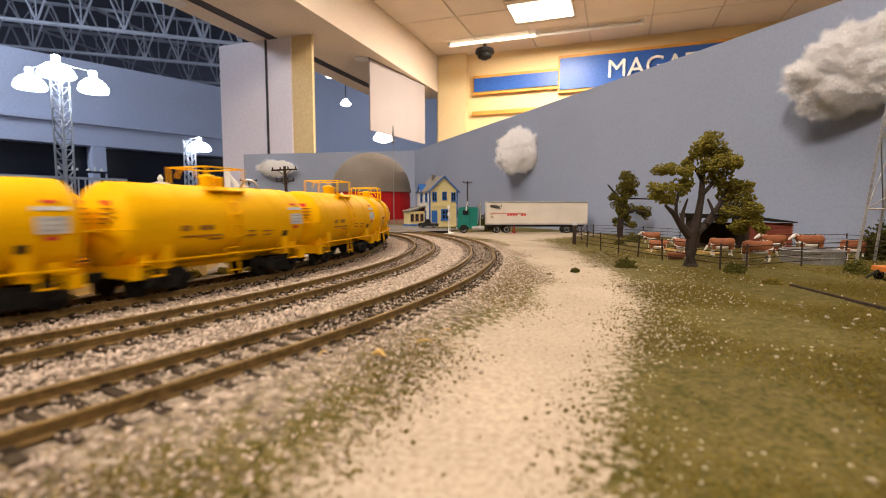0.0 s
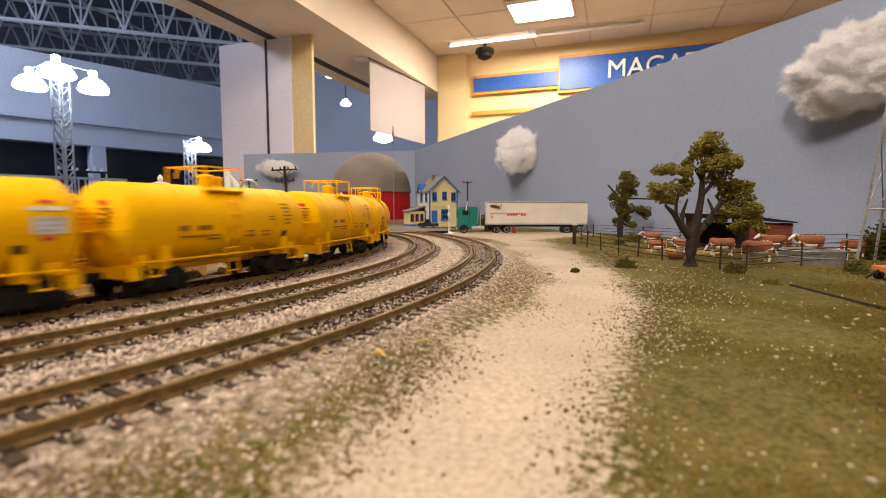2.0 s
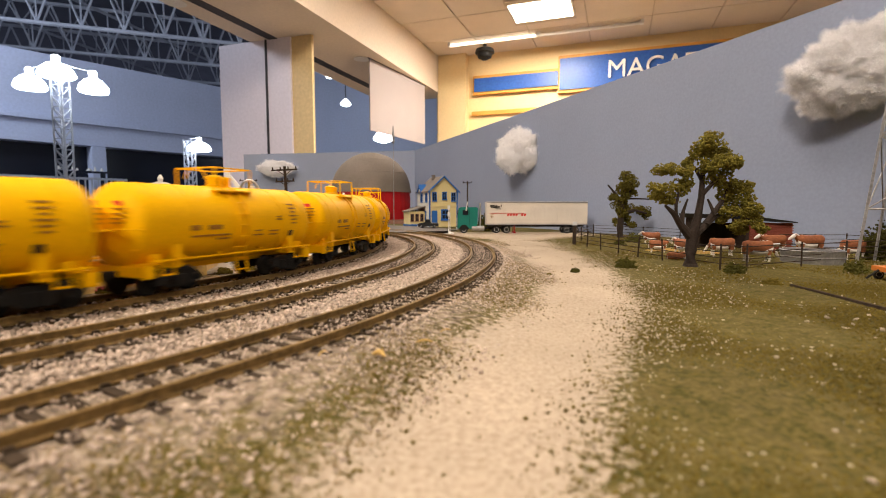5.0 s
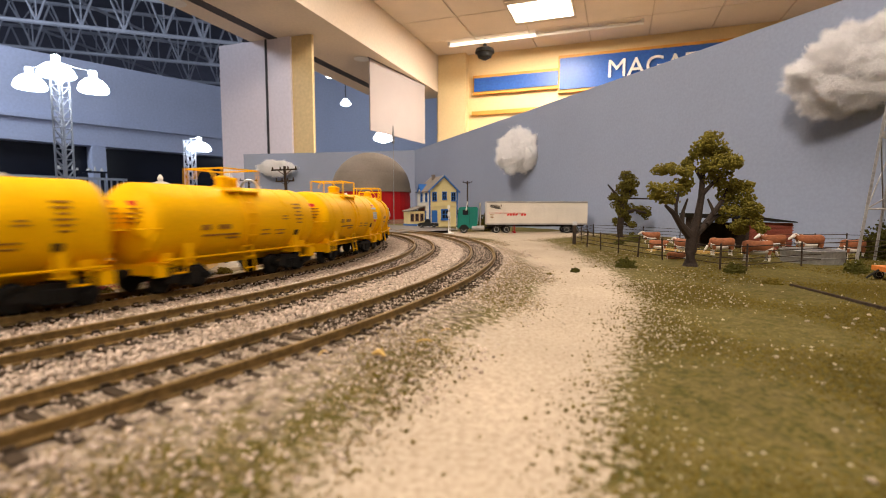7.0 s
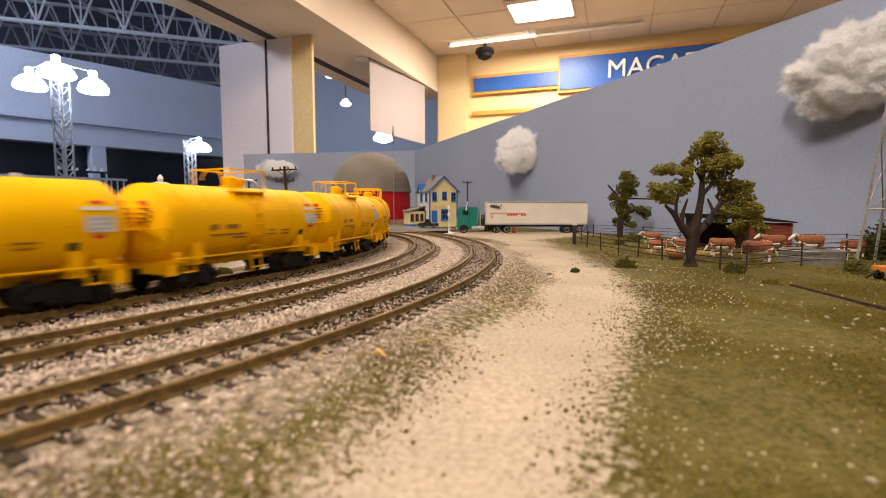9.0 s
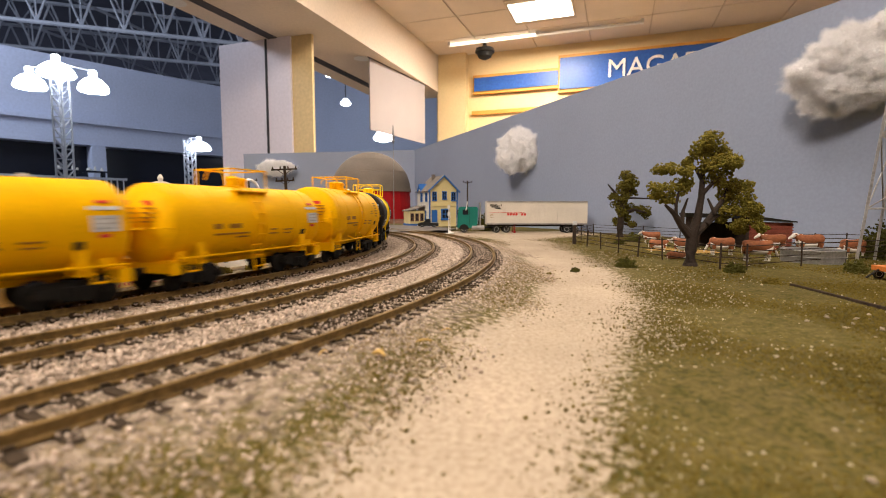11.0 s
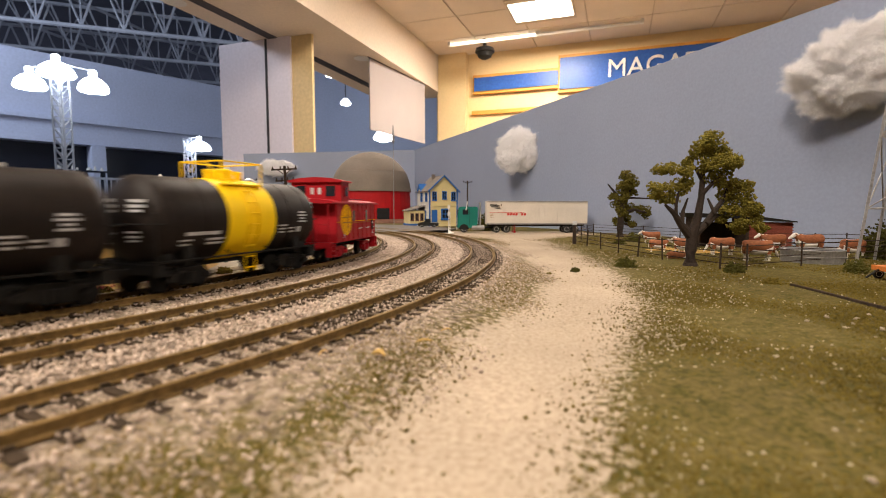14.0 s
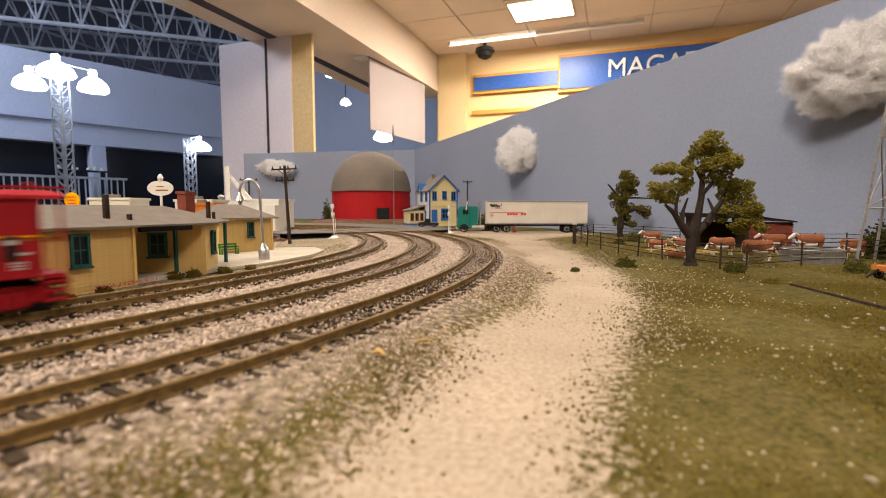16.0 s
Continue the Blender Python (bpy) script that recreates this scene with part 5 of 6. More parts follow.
    for x, y, z, h, r in ((-0.052, 0.010, 0.0345, 0.0130, 0.0016), (-0.0425, 0.006, 0.0330, 0.0045, 0.0013), (0.020, 0.0150, 0.0345, 0.0105, 0.0014), (0.0265, 0.0170, 0.0335, 0.0045, 0.0011)):
        part("stove_pipe", tube(B(), [(x, y, z - 0.003), (x, y, z + h)], r, 12), "wood", roof)
    ch = part("chimney", box(B(), (0.026, 0.040, 0.0430), (0.0075, 0.0075, 0.0150)), "brick", roof, "red brick chimney")
    part("chimney_cap", box(B(), (0.026, 0.040, 0.0512), (0.0088, 0.0088, 0.0016)), "brick", ch)
    part("foundation", box(B(), (-0.055, 0.040, 0.0008), (0.180, 0.072, 0.0030)), "concrete", d)


build_depot()


def build_shed_house():
    d = thing("freight_house", "small ochre clapboard building with a grey roof", "shed", at=pose(-0.160, 0.453, 0, 0, 0, 55))
    H = 0.0312
    w = part("wall", box(B(), (-0.026, 0.022, H / 2), (0.052, 0.044, H)), "depot", d)
    siding(w, Matrix.Translation((-0.026, 0, 0)), 0.052, H, "depot", 0.00175)
    bm = B()
    lo = [bm.verts.new(v) for v in ((-0.058, -0.005, H), (0.005, -0.005, H), (0.005, 0.049, H), (-0.058, 0.049, H))]
    up = [bm.verts.new((v.co.x, v.co.y, H + 0.001)) for v in lo]
    r0, r1 = bm.verts.new((-0.040, 0.022, 0.044)), bm.verts.new((-0.016, 0.022, 0.044))
    bm.faces.new(lo[::-1])
    for i in range(4):
        bm.faces.new((lo[i], lo[(i + 1) % 4], up[(i + 1) % 4], up[i]))
    bm.faces.new((up[0], up[1], r1, r0))
    bm.faces.new((up[1], up[2], r1))
    bm.faces.new((up[2], up[3], r0, r1))
    bm.faces.new((up[3], up[0], r0))
    part("roof", bm, "shingle", d)
    window(d, Matrix.Translation((-0.0225, -0.0014, 0.0215)), 0.0062, 0.0135, "green")
    part("corner_board", box(B(), (0, -0.0004, H / 2), (0.0016, 0.002, H)), "depot", d)


build_shed_house()


def build_platform():
    bm = B()
    pts = [(-0.147, 0.300), (-0.122, 0.352), (-0.1095, 0.405), (-0.111, 0.452), (-0.128, 0.482), (-0.20, 0.470), (-0.22, 0.33)]
    lo = [bm.verts.new((x, y, 0.0002)) for x, y in pts]
    up = [bm.verts.new((x, y, 0.0021)) for x, y in pts]
    bm.faces.new(up)
    bm.faces.new(lo[::-1])
    for i in range(len(pts)):
        j = (i + 1) % len(pts)
        bm.faces.new((lo[i], lo[j], up[j], up[i]))
    single("pavement", bm, "concrete", "pale concrete station platform", "platform", "structure")
    lamp = thing("platform_lamp", "silver gooseneck platform lamp on a round base", "street lamp", at=pose(-0.1355, 0.3668, 0.0020, 0, -2.5, 0))
    part("base", lathe(B(), [(0.0040, 0.0), (0.0040, 0.0072), (0.0034, 0.0082), (0.0018, 0.0110), (0.0011, 0.0122)], 18), "chrome", lamp, smooth=True)
    pts = [(0, 0, 0.010), (0, 0, 0.048)] + [(-0.0075 + 0.0075 * math.cos(a), 0, 0.050 + 0.0105 * math.sin(a)) for a in [math.pi * i / 10 for i in range(11)]]
    part("post", tube(B(), pts, 0.0010, 10), "chrome", lamp, smooth=True)
    part("shade", lathe(B(), [(0.0010, 0.0510), (0.0016, 0.0490), (0.0046, 0.0452), (0.0048, 0.0444), (0.0040, 0.0450), (0.0012, 0.0475)], 18, Matrix.Translation((-0.0150, 0, 0.0005))), "chrome", lamp, smooth=True)
    part("bulb", lathe(B(), [(0.0002, 0.0465), (0.0015, 0.0450), (0.0017, 0.0432), (0.0008, 0.0416), (0.0002, 0.0413)], 12, Matrix.Translation((-0.0150, 0, 0.0005))), "steel", lamp, smooth=True)
    b = thing("bench", "green slatted bench on the platform", "bench", at=pose(-0.1770, 0.404, 0.0021, 0, 0, 55))
    for i in range(3):
        part("seat_slat", box(B(), (0, 0.0012 + 0.0014 * i, 0.0042), (0.0165, 0.0011, 0.0005)), "bench", b)
    for i in range(2):
        part("back_slat", box(B(), (0, 0.0050, 0.0062 + 0.0022 * i), (0.0165, 0.0005, 0.0015)), "bench", b)
    for x in (-0.0072, 0.0072):
        part("leg", box(B(), (x, 0.0010, 0.0020), (0.0009, 0.0009, 0.0040)), "bench", b)
        part("leg", box(B(), (x, 0.0046, 0.0045), (0.0009, 0.0009, 0.0090)), "bench", b)
        part("arm_rest", box(B(), (x, 0.0026, 0.0062), (0.0009, 0.0050, 0.0007)), "bench", b)


build_platform()


def build_town():
    w = thing("white_building", "plain white flat-roofed building with a rooftop frame", "building", at=pose(-0.2660, 0.790, 0))
    part("wall", box(B(), (-0.030, 0.04, 0.0265), (0.060, 0.08, 0.053), bevel=0.0006), "white", w)
    part("side_wall", box(B(), (-0.010, -0.014, 0.0225), (0.026, 0.026, 0.045), bevel=0.0006), "white", w)
    part("annex", box(B(), (-0.088, 0.035, 0.027), (0.056, 0.07, 0.054), bevel=0.0006), "white", w)
    part("parapet", box(B(), (-0.030, 0.04, 0.054), (0.063, 0.083, 0.003)), "white", w)
    part("roof_mast", box(B(), (-0.083, 0.005, 0.080), (0.007, 0.004, 0.056)), "white", w)
    part("roof_brace", prism(B(), [(-0.081, 0.094), (-0.077, 0.094), (-0.044, 0.055), (-0.056, 0.055)], 0.002, 0.006), "white", w)
    part("roof_vent", lathe(B(), [(0.004, 0.054), (0.004, 0.058), (0.006, 0.059), (0.002, 0.063)], 12, Matrix.Translation((-0.102, 0.02, 0))), "steel", w)
    o = thing("oval_sign", "white oval sign board on a post", "sign", at=pose(-0.346, 0.60, 0))
    part("post", rod(B(), (0, 0, 0), (0, 0, 0.056), 0.0016), "white", o)
    brd = part("board", lathe(B(), [(0.0001, 0), (0.0158, 0), (0.0158, 0.0016), (0.0001, 0.0016)], 28, Matrix.Translation((0, 0, 0.065)) @ Matrix.Diagonal((1, 1, 0.58, 1)) @ Matrix.Rotation(radians(90), 4, "X")), "white", o)
    part("finial", lathe(B(), [(0.002, 0.073), (0.0034, 0.0775), (0.002, 0.081), (0.0004, 0.0825)], 12), "white", o)
    bm = B()
    box(bm, (0, -0.0019, 0.0670), (0.009, 0.0004, 0.0011))
    box(bm, (0.002, -0.0019, 0.0625), (0.015, 0.0004, 0.0014))
    part("print", bm, "ink", brd)
    y = thing("round_sign", "round yellow sign on a white stand", "sign", at=pose(-0.379, 0.50, -0.006))
    part("stand", rod(B(), (0, 0, 0), (0, 0, 0.047), 0.0020, 0.0012), "white", y)
    disc = part("disc", lathe(B(), [(0.0001, 0), (0.0078, 0), (0.0082, 0.0008), (0.0078, 0.0016), (0.0001, 0.0016)], 24, Matrix.Translation((0, 0, 0.0545)) @ Matrix.Rotation(radians(90), 4, "X")), "yellow", y)
    bm = B()
    for i in range(3):
        box(bm, (0, -0.0019, 0.0580 - 0.0032 * i), (0.0085, 0.0004, 0.0009))
    part("print", bm, "redprint", disc)
    for nm, x, yy, sx, sy, h, m_, lab in (("low_shop", -0.410, 0.62, 0.05, 0.04, 0.052, "pale", "low pale building with a flat roof"), ("low_shop", -0.335, 0.68, 0.05, 0.05, 0.051, "white", "low white building with a flat roof"), ("low_shop", -0.300, 0.62, 0.03, 0.03, 0.0455, "orange", "low building with an orange front")):
        s = thing(nm, lab, "building", "low town buildings", at=pose(x, yy, 0))
        part("wall", box(B(), (0, 0, h / 2), (sx, sy, h), bevel=0.0005), m_, s)
        part("parapet", box(B(), (0, 0, h), (sx + 0.003, sy + 0.003, 0.003)), m_, s)
        part("roof_box", box(B(), (-sx * 0.2, 0, h + 0.003), (sx * 0.3, sy * 0.3, 0.006)), "shingle", s)


build_town()


# ---- the farm ----
def crown(clumps, per, size, seed):
    """Leaf crumbs gathered in uneven lobes round each clump's centre."""
    g = np.random.default_rng(seed)
    pts, sizes = [], []
    for x, y, z, rx, rz in clumps:
        lobes = g.normal(0, 1, (9, 3))
        lobes /= np.linalg.norm(lobes, axis=1)[:, None]
        lobes *= g.uniform(0.35, 0.85, (9, 1))
        n = int(per * max(0.5, rx * rz / 0.00007))
        which = g.integers(0, 9, n)
        d = g.normal(0, 1, (n, 3))
        d /= np.linalg.norm(d, axis=1)[:, None]
        p = lobes[which] + d * (0.52 * g.uniform(0.55, 1.0, (n, 1)) ** 0.5)
        pts.append(p * np.array([rx, rx * 0.85, rz]) + np.array([x, y, z]))
        sizes.append(g.uniform(0.6, 1.35, n) * size)
    return np.concatenate(pts), np.concatenate(sizes)


def build_trees():
    t = thing("tree", "broad olive-green model tree with a forked dark trunk", "tree", "trees of the farm", at=pose(0.1752, 0.3425, 0))
    k = 0.000398

    def P(x, y, d=0.0):
        return Vector(((x - 1222) * k, d, (472 - y) * k))

    bm = B()
    tube(bm, [P(1222, 474), P(1222, 466), P(1222, 445), P(1223, 425), P(1224, 408)], [0.0056, 0.0043, 0.0038, 0.0037, 0.0042], 12)
    for pts, rs in (([P(1220, 418), P(1203, 400, -0.001), P(1186, 378, -0.003), P(1168, 364, -0.005)], [0.0034, 0.0026, 0.0019, 0.0009]),
                    ([P(1190, 384, -0.003), P(1188, 362, -0.004), P(1192, 340, -0.004)], [0.0016, 0.0012, 0.0006]),
                    ([P(1204, 400, 0), P(1208, 375, 0.002), P(1218, 352, 0.004)], [0.0018, 0.0012, 0.0006]),
                    ([P(1224, 415), P(1232, 385), P(1238, 350, 0.001), P(1240, 310, 0.002), P(1246, 265, 0.002)], [0.0036, 0.0027, 0.0022, 0.0016, 0.0006]),
                    ([P(1238, 345), P(1252, 325, -0.003), P(1265, 315, -0.005)], [0.0016, 0.0012, 0.0007]),
                    ([P(1239, 325), P(1230, 300, 0.004), P(1215, 280, 0.006)], [0.0014, 0.001, 0.0006]),
                    ([P(1226, 416), P(1245, 402, 0.002), P(1262, 380, 0.003), P(1280, 355, 0.004), P(1290, 330, 0.004)], [0.0032, 0.0025, 0.0020, 0.0014, 0.0006]),
                    ([P(1248, 398), P(1270, 384, 0.005), P(1295, 372, 0.008), P(1312, 360, 0.008)], [0.0018, 0.0015, 0.0011, 0.0005]),
                    ([P(1262, 380), P(1256, 362, 0.002), P(1252, 352, 0.003)], [0.0013, 0.001, 0.0006])):
        tube(bm, pts, rs, 9)
    part("trunk", bm, "bark", t, smooth=True)
    g = np.random.default_rng(3)
    C = []
    for x, y, rx, ry in ((1242, 250, 21, 15), (1228, 268, 26, 17), (1262, 268, 28, 17), (1215, 290, 15, 12), (1248, 288, 30, 15), (1284, 296, 20, 18), (1262, 315, 22, 14), (1238, 300, 18, 10),
                         (1176, 303, 27, 13), (1200, 306, 16, 10), (1168, 332, 29, 13), (1200, 330, 24, 14), (1182, 350, 24, 11), (1160, 345, 14, 9), (1290, 330, 22, 15),
                         (1300, 350, 26, 18), (1318, 372, 27, 16), (1292, 372, 20, 13), (1338, 382, 14, 10), (1312, 394, 22, 11), (1330, 402, 14, 8), (1285, 390, 12, 8), (1304, 336, 17, 13), (1314, 354, 18, 13), (1328, 366, 15, 11), (1340, 394, 13, 10), (1298, 402, 15, 8), (1318, 409, 15, 8), (1270, 292, 20, 14)):
        p = P(x, y, g.uniform(-0.009, 0.009))
        C.append((p.x, p.y, p.z, rx * k * 0.98, ry * k * 1.03))
    pts, sz = crown(C, 560, 0.00085, 11)
    me = grains("crown", pts, sz, "leaf", 1.0)
    ob = new("crown", me)
    ob.parent = t

    t = thing("tree", "thin olive-green model tree with bare side limbs", "tree", "trees of the farm", at=pose(0.2546, 0.6987, 0))
    k2 = 0.000815

    def Q(x, y, d=0.0):
        return Vector(((x - 1097) * k2, d, (420 - y) * k2))

    bm = B()
    tube(bm, [Q(1097, 422), Q(1097, 405), Q(1098, 380), Q(1101, 350), Q(1104, 310)], [0.0062, 0.0048, 0.0040, 0.0030, 0.0012], 10)
    for pts, rs in (([Q(1098, 372), Q(1090, 345, 0.004), Q(1075, 328, 0.004)], [0.003, 0.002, 0.001]), ([Q(1100, 380), Q(1118, 372, -0.004), Q(1140, 378, -0.006)], [0.003, 0.002, 0.001]),
                    ([Q(1100, 362), Q(1112, 340), Q(1116, 318)], [0.002, 0.0015, 0.0008]), ([Q(1101, 352), Q(1125, 352, 0.004), Q(1150, 353, 0.004)], [0.0018, 0.0012, 0.0008]), ([Q(1098, 395), Q(1112, 400, -0.005), Q(1120, 402, -0.005)], [0.002, 0.0014, 0.0008])):
        tube(bm, pts, rs, 8)
    part("trunk", bm, "bark", t, smooth=True)
    C = []
    for x, y, rx, ry in ((1104, 312, 10, 10), (1110, 328, 15, 11), (1098, 330, 9, 9), (1118, 338, 10, 9), (1086, 350, 12, 8), (1103, 352, 12, 9), (1108, 372, 14, 10), (1095, 375, 10, 10), (1132, 372, 12, 6), (1146, 382, 8, 8), (1114, 398, 9, 6), (1093, 395, 7, 9), (1101, 340, 14, 14), (1095, 362, 13, 12), (1106, 388, 12, 10), (1112, 318, 12, 9), (1140, 374, 13, 8)):
        p = Q(x, y, g.uniform(-0.008, 0.008))
        C.append((p.x, p.y, p.z, rx * k2, ry * k2))
    pts, sz = crown(C, 300, 0.00125, 12)
    ob = new("crown", grains("crown", pts, sz, "leaf", 1.0))
    ob.parent = t


build_trees()


def bush(at, rx, rz, n, size, material, label, seed):
    g = np.random.default_rng(seed)
    d = g.normal(0, 1, (n, 3))
    d /= np.linalg.norm(d, axis=1)[:, None]
    d[:, 2] = np.abs(d[:, 2])
    p = d * g.uniform(0.5, 1.0, (n, 1)) * (1 + 0.3 * np.sin(d[:, :1] * 5 + seed) * np.cos(d[:, 1:2] * 6)) * np.array([rx, rx, rz])
    ob = new("bush", grains("bush", p, g.uniform(0.6, 1.3, n) * size, material, 1.0))
    ob.matrix_world = pose(*at, 0)
    return tagged(ob, label, "bush", "bushes and tufts")


VERGE = (
        ((0.1266, 0.3348), 0.0065, 0.0068, 500, 0.0007, "dark_turf", "small dark green bush on the turf"), ((0.0852, 0.3107), 0.0028, 0.0030, 200, 0.0005, "dark_turf", "tiny olive tuft on the sand road"),
        ((0.0660, 0.3000), 0.0016, 0.0010, 90, 0.0004, "turf", "tiny dry tuft beside the road"), ((0.1860, 0.3080), 0.0068, 0.0060, 420, 0.0007, "dark_turf", "small dark bush at the fence"))
PADDOCK = (
        ((0.1780, 0.2600), 0.0050, 0.0030, 260, 0.0006, "turf", "low dry tuft in the turf"), ((0.2640, 0.3080), 0.0072, 0.0080, 520, 0.0007, "dark_turf", "dark green bush beside the mast"),
        ((0.3500, 0.3900), 0.0125, 0.0270, 1500, 0.0012, "dark_turf", "large dark bush behind the mast"), ((0.2300, 0.5900), 0.0090, 0.0100, 350, 0.0010, "dark_turf", "dark bush behind the fence"),
        ((0.2000, 0.5500), 0.0060, 0.0060, 250, 0.0009, "dark_turf", "small bush in the paddock"), ((0.2480, 0.6300), 0.0080, 0.0090, 300, 0.0010, "dark_turf", "dark bush at the tree foot"))
TOWN = (
        ((0.0780, 0.8900), 0.0150, 0.0300, 700, 0.0016, "dark_turf", "tall dark shrub behind the truck"), ((-0.0690, 1.1600), 0.0200, 0.0440, 700, 0.0020, "dark_turf", "dark shrub between barn and house"), ((-0.3330, 1.400), 0.0140, 0.0600, 500, 0.0022, "dark_turf", "dark shrub beside the barn"))
TRACKSIDE = (
        ((-0.1560, 0.2800), 0.0048, 0.0040, 330, 0.0006, "turf", "dry scrub at the depot foot"), ((-0.1490, 0.2880), 0.0046, 0.0044, 330, 0.0006, "turf", "dry scrub at the depot foot"),
        ((-0.1390, 0.3060), 0.0048, 0.0034, 330, 0.0006, "turf", "dry scrub at the depot foot"), ((-0.1290, 0.3230), 0.0036, 0.0026, 240, 0.0006, "turf", "dry scrub beside the rails"),
        ((-0.1640, 0.2330), 0.0040, 0.0028, 260, 0.0006, "turf", "dry scrub beside the rails"), ((-0.1690, 0.2130), 0.0046, 0.0034, 300, 0.0006, "turf", "dry scrub beside the rails"),
        ((-0.1900, 0.1650), 0.0060, 0.0060, 400, 0.0006, "dark_turf", "green scrub beside the rails"), ((-0.1990, 0.5900), 0.0070, 0.0050, 300, 0.0008, "soil", "brown scrub on bare earth"),
        ((-0.2380, 0.6400), 0.0110, 0.0050, 400, 0.0009, "soil", "brown scrub on bare earth"), ((-0.2200, 0.5300), 0.0080, 0.0050, 300, 0.0008, "soil", "brown scrub on bare earth"))
for i, (at, rx, rz, n, size, mt, lab) in enumerate(VERGE + PADDOCK + TOWN + TRACKSIDE):
    bush(at, rx, rz, n, size, mt, lab, i + 20)

# pink flowers along the depot wall
pp = np.stack([-0.166 + 0.014 * rng.random(160), 0.228 + 0.030 * rng.random(160), 0.002 + 0.002 * rng.random(160)], -1)
pp[:, 0] = -0.1655 + (pp[:, 1] - 0.228) * 0.34 + 0.0030 * rng.random(160)
tagged(new("flower_bed", grains("flower_bed", pp, rng.uniform(0.0002, 0.00045, 160), "pink", 1.0)), "tiny pink flowers along the depot wall", "flowers", kind="stuff")


def build_fence():
    runs = ([(0.1512, 0.5543), (0.1530, 0.5150), (0.1557, 0.4781), (0.1608, 0.4440), (0.1655, 0.4110), (0.1720, 0.3790), (0.1790, 0.3480), (0.1858, 0.3240), (0.1990, 0.3165), (0.2533, 0.3415), (0.2960, 0.3560), (0.345, 0.3750)],
            [(0.1512, 0.5543), (0.1760, 0.6180), (0.2030, 0.6820), (0.2260, 0.7300), (0.2480, 0.6900), (0.2660, 0.6450), (0.2880, 0.5900), (0.3050, 0.5450)],
            [(0.3250, 0.4700), (0.3490, 0.4560), (0.3837, 0.4610), (0.4000, 0.4300)])
    f = thing("paddock_fence", "dark thin post-and-rail fence round the paddock", "fence")
    bm = B()
    box(bm, (0, 0, 0.0090), (0.0010, 0.0010, 0.0180), bevel=0.0002)
    post = mesh_of("post", bm, "wood")
    first = True
    for run in runs:
        for i, (x, y) in enumerate(run):
            if first or i:
                p = new("post", post)
                p.parent = f
                p.matrix_local = pose(x, y, -0.0004, random.uniform(-3, 3), random.uniform(-3, 3), random.uniform(0, 60))
            if i:
                for z in (0.0042, 0.0082, 0.0122, 0.0162):
                    a, b = run[i - 1], (x, y)
                    part("rail", rod(B(), (*a, z + random.uniform(-0.0003, 0.0003)), (*b, z + random.uniform(-0.0003, 0.0003)), 0.00032, seg=5), "wood", f)
        first = False
    g = thing("gate_post", "thick weathered corner post of the paddock", "post", at=pose(0.1505, 0.5560, 0))
    part("shaft", box(B(), (0, 0, 0.0110), (0.0034, 0.0034, 0.0220), bevel=0.0004), "wood", g)
    part("cap", box(B(), (0, -0.0004, 0.0238), (0.0046, 0.0012, 0.0044)), "grey", g)


build_fence()


